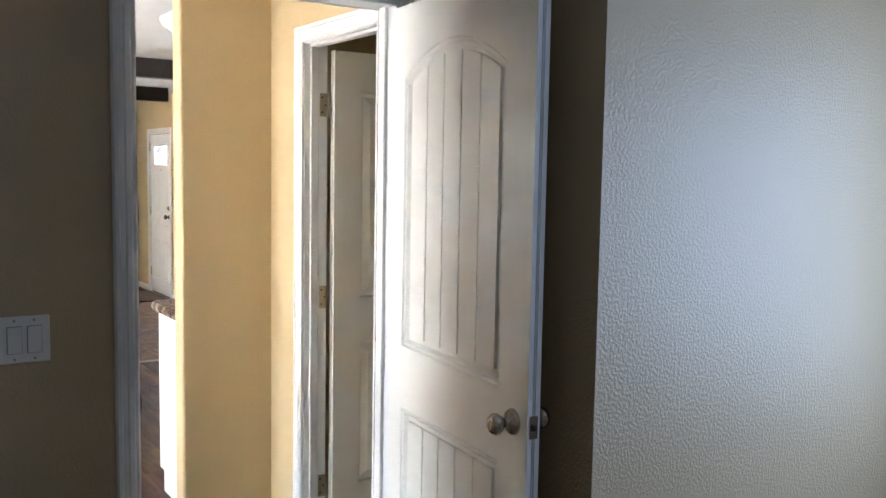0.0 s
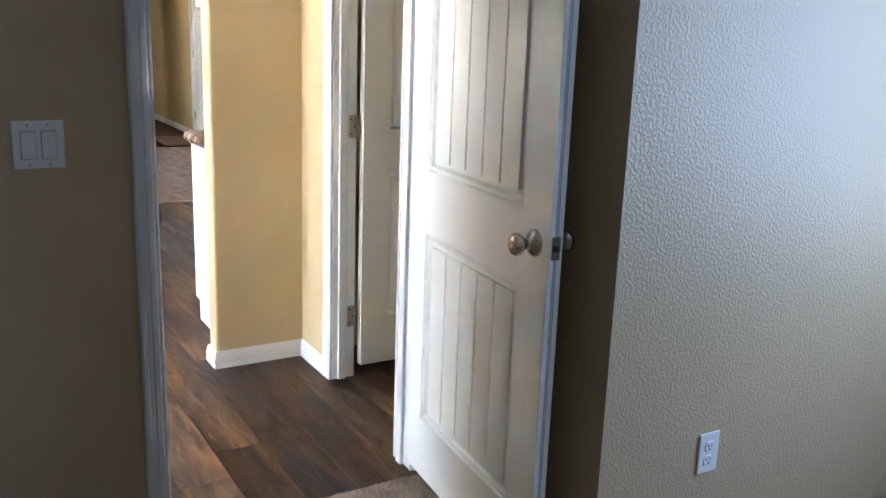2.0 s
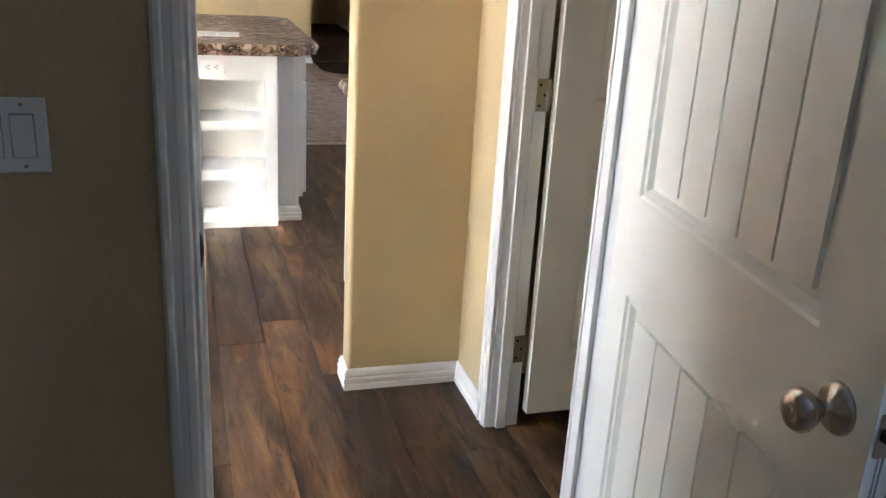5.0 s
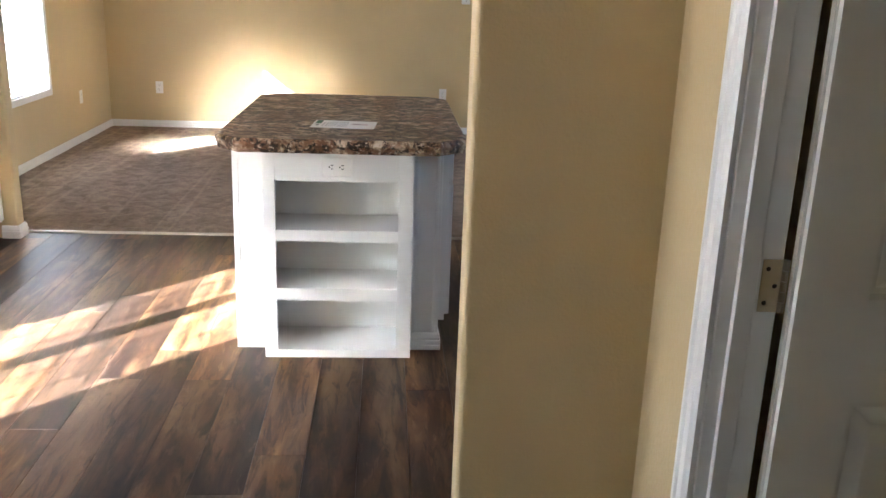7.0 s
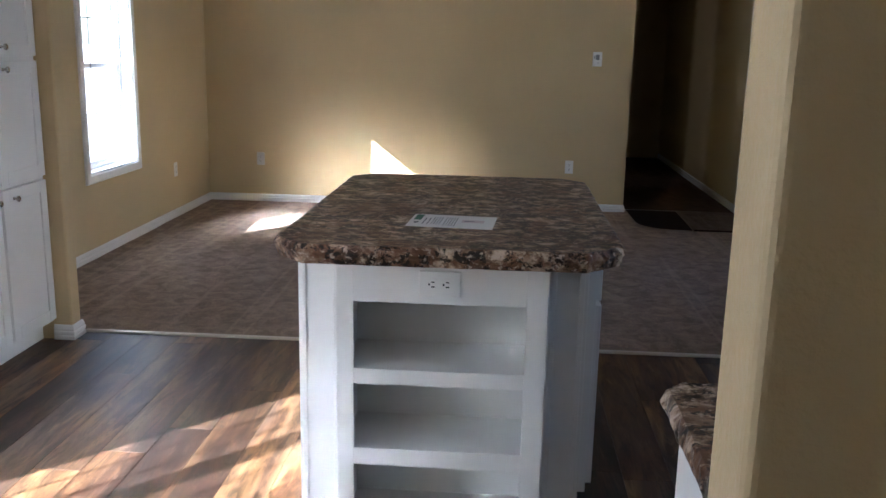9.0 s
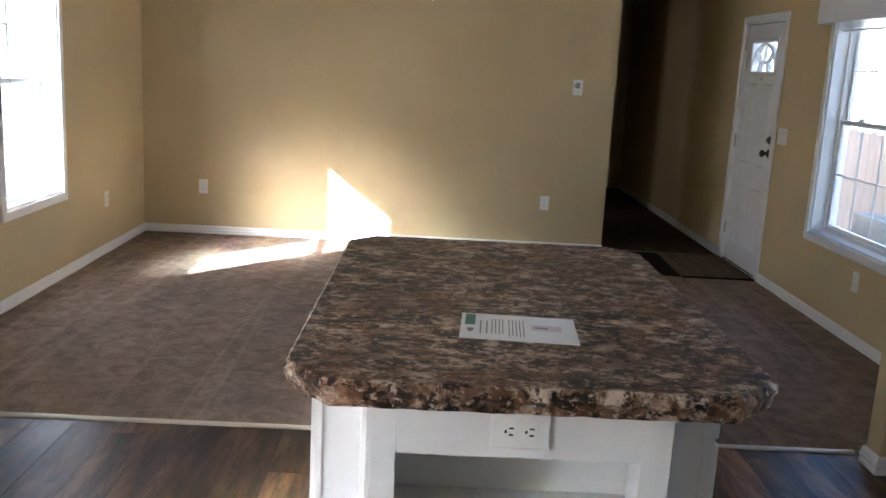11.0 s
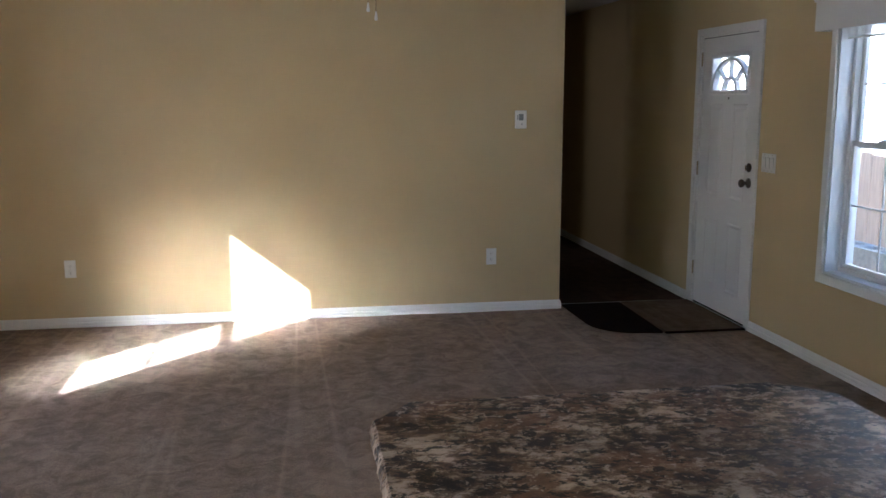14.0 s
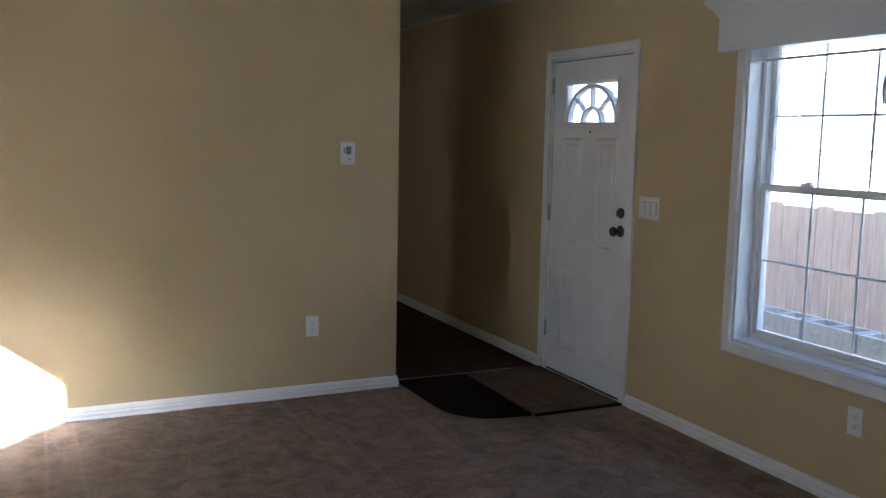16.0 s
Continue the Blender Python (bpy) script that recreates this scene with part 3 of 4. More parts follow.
def arc_bar(bm, c, r0, r1, a0, a1, y0, y1, n=18):
    row0 = None
    for i in range(n + 1):
        a = a0 + (a1 - a0) * i / n
        q = [bm.verts.new((c[0] + r * math.cos(a) * 1.18, yy, c[1] + r * math.sin(a))) for r, yy in ((r0, y0), (r1, y0), (r1, y1), (r0, y1))]
        if row0:
            for k in range(4):
                bm.faces.new((row0[k], row0[(k + 1) % 4], q[(k + 1) % 4], q[k]))
        row0 = q


arc_bar(bm, (cx, cz), R, R + 0.020, 0, math.pi, -0.006, 0.03)
arc_bar(bm, (cx, cz), 0.072, 0.088, 0, math.pi, -0.006, 0.03)
for a in (45, 90, 135):
    ca, sa = math.cos(radians(a)), math.sin(radians(a))
    pts = [(cx + (0.085 * ca) * 1.18 - 0.007 * sa, cz + 0.085 * sa + 0.007 * ca), (cx + (0.085 * ca) * 1.18 + 0.007 * sa, cz + 0.085 * sa - 0.007 * ca), (cx + (R + 0.005) * ca * 1.18 + 0.007 * sa, cz + (R + 0.005) * sa - 0.007 * ca), (cx + (R + 0.005) * ca * 1.18 - 0.007 * sa, cz + (R + 0.005) * sa + 0.007 * ca)]
    prism(bm, pts, Matrix(((1, 0, 0, 0), (0, 0, 1, -0.005), (0, 1, 0, 0), (0, 0, 0, 1))), 0.03)
part("fan_grille", bm, M_entry, door3, "white sunburst grille")
pane = part("pane", boxes((LX0, LX1, 0.020, 0.024, LZ0, LZ1)), M_glass, door3)
pane.visible_shadow = False
kx = EW - 0.068
bm = bmesh.new()
lathe(bm, [(0.028, 0), (0.030, 0.006), (0.024, 0.014), (0.018, 0.016), (0.014, 0.016)], Matrix.Translation((kx, 0, 1.035)) @ pose(0, 0, 0, 90), 22)
db = part("deadbolt", bm, M_bronze, door3, "dark bronze deadbolt")
part("thumb_turn", boxes((kx - 0.005, kx + 0.005, -0.030, -0.014, 1.018, 1.052), bevel=0.002), M_nickel, db)
knob_round(door3, kx, 0.935, 0.0, -1, M_bronze)
part("latch_plate", boxes((EW - 0.004, EW + 0.001, -0.001, 0.004, 0.905, 0.965)), M_bronze, door3)
part("latch_plate", boxes((EW - 0.004, EW + 0.001, -0.001, 0.004, 1.010, 1.060)), M_bronze, door3)
bm = bmesh.new()
lathe(bm, [(0.007, 0), (0.007, 0.003), (0.005, 0.004)], Matrix.Translation((EW / 2, 0, 1.478)) @ pose(0, 0, 0, 90), 12)
part("peephole", bm, M_bronze, door3)
for z in (0.20, 0.93, 1.70):
    hinge(door3, Matrix.Translation((-0.036, -0.010, z)), 0.10)
part("weatherstrip", boxes((0, EW, -0.002, 0.030, EH, EH + 0.004), (0.0, EW, 0.001, 0.03, -0.012, 0.0)), M_dark, door3, "dark rubber weatherstrip")

# ---- windows ----


def window(name, face, c, a0, a1, z0, z1, cols, rows, label, deep=0.15, rail=None, blind=True, casing_w=0.055):
    """A white vinyl single-hung window in its opening, with picture-frame casing; parts in the wall's own run."""
    s = {"-y": 1, "+x": 1, "+y": -1, "-x": -1}[face]
    lo, hi = sorted((a0 * s, a1 * s))
    w = thing(name, label, "window", kind="structure")
    w.matrix_world = on(face, c)
    k = casing_w
    sec = [(0, 0), (0, 0.014), (0.004, 0.018), (k - 0.006, 0.018), (k, 0.012), (k, 0)]
    pts = [(hi, z0), (hi, z1), (lo, z1), (lo, z0)]
    bm = bmesh.new()
    prev = None
    for o, u in sec:
        row = [bm.verts.new((x, y, u)) for x, y in ((lo - o, z0 - o), (hi + o, z0 - o), (hi + o, z1 + o), (lo - o, z1 + o))]
        if prev:
            for i in range(4):
                bm.faces.new((prev[i], prev[(i + 1) % 4], row[(i + 1) % 4], row[i]))
        prev = row
    part("casing", bm, M_trim, w)
    e = 0.014
    part("reveal", boxes((lo, lo + e, z0, z1, -deep, 0.002), (hi - e, hi, z0, z1, -deep, 0.002), (lo + e, hi - e, z1 - e, z1, -deep, 0.002), (lo + e, hi - e, z0, z0 + e, -deep, 0.002)), M_vinylframe, w)
    rail = rail or (z0 + z1) / 2
    f = 0.024
    zo = -deep + 0.03
    part("window_frame", boxes((lo + e, lo + e + f, z0 + e, z1 - e, zo - 0.03, zo + 0.045), (hi - e - f, hi - e, z0 + e, z1 - e, zo - 0.03, zo + 0.045), (lo + e + f, hi - e - f, z1 - e - f, z1 - e, zo - 0.03, zo + 0.045), (lo + e + f, hi - e - f, z0 + e, z0 + e + f, zo - 0.03, zo + 0.045), bevel=0.003), M_vinylframe, w)
    for nm, b0, b1, zz in (("lower_sash", z0 + e + f, rail + 0.018, zo + 0.022), ("upper_sash", rail - 0.018, z1 - e - f, zo - 0.004)):
        x0, x1, g = lo + e + f, hi - e - f, 0.026
        sash = part(nm, boxes((x0, x0 + g, b0, b1, zz - 0.012, zz + 0.012), (x1 - g, x1, b0, b1, zz - 0.012, zz + 0.012), (x0 + g, x1 - g, b0, b0 + g, zz - 0.012, zz + 0.012), (x0 + g, x1 - g, b1 - g, b1, zz - 0.012, zz + 0.012), bevel=0.002), M_vinylframe, w)
        for i in range(1, cols):
            x = x0 + g + (x1 - x0 - 2 * g) * i / cols
            part("muntin", boxes((x - 0.005, x + 0.005, b0 + g, b1 - g, zz - 0.003, zz + 0.003)), M_vinylframe, sash)
        for i in range(1, rows):
            z = b0 + g + (b1 - b0 - 2 * g) * i / rows
            part("muntin", boxes((x0 + g, x1 - g, z - 0.005, z + 0.005, zz - 0.0035, zz + 0.0035)), M_vinylframe, sash)
        pn = part("pane", boxes((x0 + g - 0.003, x1 - g + 0.003, b0 + g - 0.003, b1 - g + 0.003, zz - 0.008, zz - 0.005)), M_glass, sash)
        pn.visible_shadow = False
    for u in (0.25, 0.75):
        x = lo + (hi - lo) * u
        part("sash_lock", boxes((x - 0.03, x + 0.03, rail + 0.018, rail + 0.030, zo + 0.014, zo + 0.034), (x - 0.006, x + 0.02, rail + 0.030, rail + 0.038, zo + 0.016, zo + 0.030), bevel=0.002), M_vinylframe, w)
    return w


w1 = window("window_1", "+x", LW, 3.255, 4.03, 0.56, 1.95, 1, 2, "white vinyl window bleached by daylight in the living room", rail=1.26)
w2 = window("window_2", "-x", RW, 2.920, 4.082, 0.54, 1.95, 4, 2, "white vinyl window with grilles over the side yard", rail=1.255)
w3 = window("window_3", "-x", RW, -0.75, 0.55, 1.10, 1.98, 4, 2, "white vinyl kitchen window", rail=1.55)

# patio door in the kitchen's side wall
pd = thing("patio_door", "white glazed patio door with grilles in the kitchen", "door", kind="structure")
pd.matrix_world = on("+x", LW)
part("door_frame", boxes((-2.299, -2.24, 0, 2.029, -0.15, 0.0), (-0.94, -0.881, 0, 2.029, -0.15, 0.0), (-2.24, -0.94, 1.97, 2.029, -0.15, 0.0), (-2.24, -0.94, 0, 0.03, -0.15, 0.0)), M_vinylframe, pd)
for a, b, zc in ((-2.24, -1.51, -0.10), (-1.57, -0.94, -0.06)):
    sash = part("glazed_leaf", boxes((a, a + 0.05, 0.03, 1.97, zc - 0.02, zc + 0.02), (b - 0.05, b, 0.03, 1.97, zc - 0.02, zc + 0.02), (a + 0.05, b - 0.05, 0.03, 0.12, zc - 0.02, zc + 0.02), (a + 0.05, b - 0.05, 1.91, 1.97, zc - 0.02, zc + 0.02), bevel=0.003), M_vinylframe, pd)
    n = 3
    for i in range(1, n):
        x = a + 0.05 + (b - a - 0.1) * i / n
        part("muntin", boxes((x - 0.005, x + 0.005, 0.12, 1.91, zc - 0.004, zc + 0.004)), M_vinylframe, sash)
    for i in range(1, 5):
        z = 0.12 + 1.79 * i / 5
        part("muntin", boxes((a + 0.05, b - 0.05, z - 0.005, z + 0.005, zc - 0.005, zc + 0.005)), M_vinylframe, sash)
    pn = part("pane", boxes((a + 0.048, b - 0.048, 0.118, 1.912, zc - 0.008, zc - 0.005)), M_glass, sash)
    pn.visible_shadow = False

# valance over the yard window
va = thing("window_valance", "white painted wooden valance with flared crown over window", "valance")
va.matrix_world = on("-x", RW)
part("board", boxes((-4.180, -2.830, 1.857, 2.008, 0.075, 0.092), (-4.180, -4.163, 1.857, 2.008, 0.002, 0.075), (-2.847, -2.830, 1.857, 2.008, 0.002, 0.075)), M_trim, va)
bm = bmesh.new()
sec = [(0.0, 2.008), (0.006, 2.008), (0.010, 2.022), (0.026, 2.042), (0.044, 2.058), (0.052, 2.074), (0.052, 2.084), (0.0, 2.084)]
prev = None
for o, u in sec:
    row = [bm.verts.new(q) for q in ((-4.180 - o, u, 0.002), (-4.180 - o, u, 0.092 + o), (-2.830 + o, u, 0.092 + o), (-2.830 + o, u, 0.002))]
    if prev:
        for i in range(3):
            bm.faces.new((prev[i], prev[i + 1], row[i + 1], row[i]))
    prev = row
bm.faces.new(prev)
part("crown", bm, M_trim, va)
bl = thing("window_blind", "raised white mini blind under the valance", "blind")
bl.matrix_world = on("-x", RW)
part("headrail", boxes((-4.065, -2.935, 1.875, 1.905, -0.055, -0.025), bevel=0.003), M_plate, bl)
for i in range(7):
    part("slat", boxes((-4.06, -2.940, 1.869 - i * 0.0065, 1.8705 - i * 0.0065, -0.054, -0.028)), M_plate, bl)
part("bottom_rail", boxes((-4.06, -2.940, 1.812, 1.823, -0.054, -0.028), bevel=0.003), M_plate, bl)
part("cord", boxes((-3.382, -3.379, 1.70, 1.82, -0.024, -0.021)), M_plate, bl)
bm = bmesh.new()
lathe(bm, [(0.004, 0.06), (0.010, 0.045), (0.013, 0.0), (0.006, -0.05)], Matrix.Translation((-3.380, 1.66, -0.022)) @ pose(0, 0, 0, -90), 12)
part("cord_tassel", bm, M_plate, bl)
bl2 = thing("window_blind", "raised white mini blind with a wand", "blind")
bl2.matrix_world = on("+x", LW)
part("headrail", boxes((3.27, 4.015, 1.90, 1.935, -0.055, -0.025), bevel=0.003), M_plate, bl2)
for i in range(6):
    part("slat", boxes((3.275, 4.01, 1.894 - i * 0.0065, 1.8955 - i * 0.0065, -0.054, -0.028)), M_plate, bl2)
part("wand", lathe(bmesh.new(), [(0.003, 0), (0.004, 0.75)], Matrix.Translation((3.42, 1.15, -0.02)) @ pose(0, 0, 0, -90), 8), M_ink, bl2, "grey tilt wand")

# ---- small wall fittings ----


def outlet(name, m, label, flat=False):
    """A duplex outlet with its plate; flat: lying on its side."""
    t = thing(name, label, "outlet", group="wall outlets")
    t.matrix_world = m @ (pose(0, 0, 0, 0, 0, 90) if flat else Matrix())
    part("cover_plate", boxes((-0.036, 0.036, -0.058, 0.058, 0.0, 0.006), bevel=0.003), M_plate, t)
    for z in (-0.020, 0.020):
        bm = bmesh.new()
        prism(bm, [(0.0165 * math.cos(a) if abs(math.cos(a)) > 0.2 else 0.0165 * math.cos(a), z + max(-0.0135, min(0.0135, 0.0175 * math.sin(a)))) for a in [2 * math.pi * i / 20 for i in range(20)]], Matrix.Translation((0, 0, 0.0058)), 0.0022)
        r = part("receptacle", bm, M_plate, t)
        part("slot", boxes((-0.0075, -0.005, z - 0.002, z + 0.007, 0.0079, 0.0084), (0.005, 0.0075, z - 0.001, z + 0.006, 0.0079, 0.0084), (-0.0025, 0.0025, z - 0.0105, z - 0.006, 0.0079, 0.0084)), M_slot, r)
    part("screw", lathe(bmesh.new(), [(0.003, 0.006), (0.002, 0.0075)], Matrix(), 8), M_plate, t)
    return t


def double_outlet(m, label):
    t = thing("wall_outlet", label, "outlet")
    t.matrix_world = m
    part("cover_plate", boxes((-0.058, 0.058, -0.037, 0.037, 0.0, 0.008), bevel=0.003), M_plate, t)
    for x in (-0.020, 0.020):
        bm = bmesh.new()
        prism(bm, [(x + max(-0.0135, min(0.0135, 0.0175 * math.sin(a))), 0.0165 * math.cos(a)) for a in [2 * math.pi * i / 20 for i in range(20)]], Matrix.Translation((0, 0, 0.0078)), 0.0022)
        r = part("receptacle", bm, M_plate, t)
        part("slot", boxes((x - 0.003, x + 0.006, -0.0085, -0.005, 0.0099, 0.0105), (x - 0.003, x + 0.006, 0.005, 0.0085, 0.0099, 0.0105), (x - 0.0115, x - 0.007, -0.003, 0.003, 0.0099, 0.0105)), M_slot, r)
    part("screw", lathe(bmesh.new(), [(0.003, 0.006), (0.002, 0.0075)], Matrix(), 8), M_plate, t)


def switch(m, label, gang=2, w=0.117):
    t = thing("light_switch", label, "light switch")
    t.matrix_world = m
    part("cover_plate", boxes((-w / 2, w / 2, -0.0585, 0.0585, 0.0, 0.006), bevel=0.003), M_plate, t)
    for i in range(gang):
        x = (i - (gang - 1) / 2) * 0.046
        # Grey rim showing round the rocker, drawn in place of its shadow gap.
        part("rocker_gap_shade", boxes((x - 0.0175, x + 0.0175, -0.0345, 0.0345, 0.005, 0.0072), bevel=0.001), M_gap, t)
        bm = boxes((x - 0.0160, x + 0.0160, -0.033, 0.033, 0.006, 0.011), bevel=0.0012)
        bm.transform(pose(0, 0, 0, 3))
        part("rocker", bm, M_plate, t)
        for zz in (-0.048, 0.048):
            part("screw", lathe(bmesh.new(), [(0.0032, 0.006), (0.002, 0.0075)], Matrix.Translation((x, zz, 0)), 8), M_hinge, t)
    return t


switch(spot("-y", BD, -0.121, 1.119), "white double rocker switch on the bedroom wall")
outlet("wall_outlet", spot("-y", BUMP, 1.370, 0.352), "white duplex outlet low on the bedroom wall")
outlet("wall_outlet", spot("-y", FAR, -1.754, 0.400), "white duplex outlet on the living room end wall")
outlet("wall_outlet", spot("-y", FAR, 1.058, 0.403), "white duplex outlet on the living room end wall")
outlet("wall_outlet", spot("+x", LW, 4.80, 0.40), "white duplex outlet below the bleached window")
outlet("wall_outlet", spot("-x", RW, 3.377, 0.37), "white duplex outlet under the yard window")
t = switch(spot("-x", RW, 4.73, 1.106), "wide white triple switch beside the entry door", 3, 0.163)

th = thing("thermostat", "small white thermostat with a grey display", "thermostat")
th.matrix_world = spot("-y", FAR, 1.255, 1.356)
part("case", boxes((-0.040, 0.040, -0.062, 0.062, 0, 0.024), bevel=0.005), M_plate, th)
part("display", boxes((-0.016, 0.016, -0.006, 0.038, 0.0235, 0.0252), bevel=0.001), M_ink, th, "dark display")
part("button", boxes((-0.028, -0.021, 0.0, 0.03, 0.0235, 0.0258), bevel=0.001), M_ink, th)
part("button", boxes((0.0, 0.008, -0.036, -0.028, 0.0235, 0.0258), bevel=0.001), M_ink, th)

# ---- kitchen island ----
isl = thing("kitchen_island", "white kitchen island with an open shelf end", "island")
part("face_frame", boxes((0, 0.050, 0, 0.020, 0, 0.860), (0.530, 0.590, 0, 0.020, 0, 0.860), (0.050, 0.530, 0, 0.020, 0.738, 0.860), (0.050, 0.530, 0, 0.020, 0.495, 0.541), (0.050, 0.530, 0, 0.020, 0.247, 0.299), (0.050, 0.530, 0, 0.020, 0.0, 0.034), bevel=0.0012), M_cab, isl)
for z in (0.541, 0.299, 0.034):
    part("shelf", boxes((0.018, 0.572, 0.020, 0.262, z - 0.020, z - 0.001)), M_cab, isl)
part("side_board", boxes((0.001, 0.018, 0.020, 0.262, 0.0, 0.860)), M_cab, isl)
part("side_board", boxes((0.572, 0.589, 0.020, 0.262, 0.0, 0.860)), M_cab, isl)
part("back_board", boxes((0.001, 0.589, 0.262, 0.270, 0.0, 0.860)), M_cab, isl)
part("body", boxes((-0.120, -0.001, 0.112, 1.20, 0.0, 0.860), (-0.001, 0.591, 0.272, 1.20, 0.0, 0.860), (0.591, 0.690, 0.112, 1.20, 0.0, 0.860)), M_cab, isl)
for x0, x1 in ((-0.128, -0.002), (0.592, 0.706)):
    part("end_panel", boxes((x0, x1, 0.100, 0.111, 0.0, 0.860), bevel=0.001), M_cab, isl)
    for xa in (x0 + 0.010, x1 - 0.024):
        part("panel_bead", boxes((xa, xa + 0.014, 0.0955, 0.1003, 0.075, 0.858), bevel=0.002), M_cab, isl)
part("corner_strip", boxes((0.690, 0.708, 0.111, 0.180, 0.0, 0.860), bevel=0.002), M_cab, isl)
sweep("base_moulding", [(-0.128, 1.20), (-0.128, 0.100), (-0.001, 0.100)], [(a * -1, b) for a, b in BASE], M_trim, isl)
sweep("base_moulding", [(0.591, 0.100), (0.706, 0.100), (0.706, 0.17)], BASE, M_trim, isl)
part("cabinet_box", boxes((0.690, 0.738, 0.182, 1.19, 0.10, 0.860), (0.690, 0.694, 0.182, 1.19, 0.0, 0.10), bevel=0.001), M_cab, isl)
for a, b in ((0.215, 0.690), (0.700, 1.175)):
    bm = bmesh.new()
    box(bm, 0.740, 0.752, a, b, 0.115, 0.690)
    dr = part("cabinet_door", bm, M_cab, isl)
    part("door_rail", boxes((0.752, 0.760, a, a + 0.05, 0.115, 0.690), (0.752, 0.760, b - 0.05, b, 0.115, 0.690), (0.752, 0.760, a + 0.05, b - 0.05, 0.115, 0.165), (0.752, 0.760, a + 0.05, b - 0.05, 0.640, 0.690), bevel=0.002), M_cab, dr)
    part("drawer_front", boxes((0.740, 0.758, a, b, 0.705, 0.855), bevel=0.003), M_cab, isl)
    part("knob", lathe(bmesh.new(), [(0.007, 0), (0.006, 0.012), (0.014, 0.020), (0.014, 0.026), (0.008, 0.030)], Matrix.Translation((0.758, (a + b) / 2, 0.78)) @ pose(0, 0, 0, 0, 90), 14), M_nickel, isl)
double_outlet(spot("-y", 0.0, 0.290, 0.797), "white double outlet on the island's shelf end")


def chiselled_top(name, pts, z0, z1, material, parent, rough_from_i=0, seed=3):
    """A laminate top with a hand-chiselled edge: the outline is split finely and the edge rows wander."""
    rnd = random.Random(seed)
    dense = []
    for (ax, ay), (bx, by) in zip(pts, pts[1:] + pts[:1]):
        n = max(1, int(math.hypot(bx - ax, by - ay) / 0.012))
        dense += [(ax + (bx - ax) * i / n, ay + (by - ay) * i / n) for i in range(n)]
    n = len(dense)
    bm = bmesh.new()
    rows = []
    levels = [(0.0, z1), (0.004, z1 - 0.004), (0.008, z1 - 0.013), (0.010, z1 - 0.023), (0.005, z1 - 0.034), (0.0, z0)]
    nor = []
    for i in range(n):
        d = Vector(dense[(i + 1) % n]) - Vector(dense[i - 1])
        nor.append(Vector((d.y, -d.x)).normalized())
    for li, (o, z) in enumerate(levels):
        row = []
        for i, (x, y) in enumerate(dense):
            j = o + (0.0045 * noise.noise((x * 30, y * 30, li * 3 + seed)) + 0.003 * (rnd.random() - 0.5) if 0 < li else 0.003 * noise.noise((x * 25, y * 25, seed)))
            row.append(bm.verts.new((x + nor[i].x * j, y + nor[i].y * j, z + (0.002 * (rnd.random() - 0.5) if 0 < li < 5 else 0))))
        rows.append(row)
    for a, b in zip(rows, rows[1:]):
        for i in range(n):
            bm.faces.new((a[i], b[i], b[(i + 1) % n], a[(i + 1) % n]))
    bm.faces.new(rows[0])
    bm.faces.new(list(reversed(rows[-1])))
    return part(name, bm, material, parent)


wt = thing("island_worktop", "mottled brown stone-look laminate worktop with chiselled edge", "worktop")
chiselled_top("top", [(-0.075, -0.080), (0.680, -0.080), (0.782, 0.022), (0.782, 1.20), (0.690, 1.29), (-0.075, 1.29), (-0.152, 1.20), (-0.165, 0.015)], 0.8615, 0.915, M_lam, wt)

sh = thing("paper_sheet", "printed white paper sheet lying on the worktop", "paper", at=(0.305, 0.288, 0.9153), turn=-4.0)
W2, H2 = 0.129, 0.098
part("sheet", boxes((-W2, W2, -H2, H2, 0.0006, 0.0014)), M_paper, sh)
part("print_block", boxes((-0.120, -0.097, 0.005, 0.088, 0.0013, 0.0017)), M_green, sh, "green printed heading block")
part("print_mark", boxes((-0.114, -0.100, -0.040, -0.020, 0.0013, 0.0017), (-0.110, -0.104, -0.050, -0.041, 0.0013, 0.0017)), M_ink, sh)
rnd = random.Random(5)
for i, x in enumerate((-0.086, -0.072, -0.060, -0.052, -0.044, -0.036, -0.022, -0.014, -0.006, 0.002, 0.010)):
    bm = boxes((x, x + (0.003 if i < 2 else 0.0022), -0.070 + 0.02 * rnd.random() * (i < 8), 0.060 if i > 1 else 0.04, 0.0013, 0.0017))
    part("text_line", bm, M_ink, sh)
part("print_frame", boxes((0.028, 0.096, -0.012, 0.030, 0.0013, 0.0016)), M_rose, sh)
part("text_line", boxes((0.036, 0.066, 0.004, 0.013, 0.0015, 0.0019)), M_ink, sh)

# ---- kitchen cabinets ----
bc = thing("base_cabinet", "white kitchen base cabinet run behind the partition", "cabinet")
part("body", boxes((0.752, RW - 0.002, -1.638, -1.025, 0.10, 0.862), (0.752, RW - 0.002, -1.638, -1.09, 0.0, 0.10)), M_cab, bc)
part("end_panel", boxes((0.744, 0.752, -1.625, -1.020, 0.10, 0.862), (0.744, 0.752, -1.625, -1.085, 0.0, 0.10)), M_cab, bc)
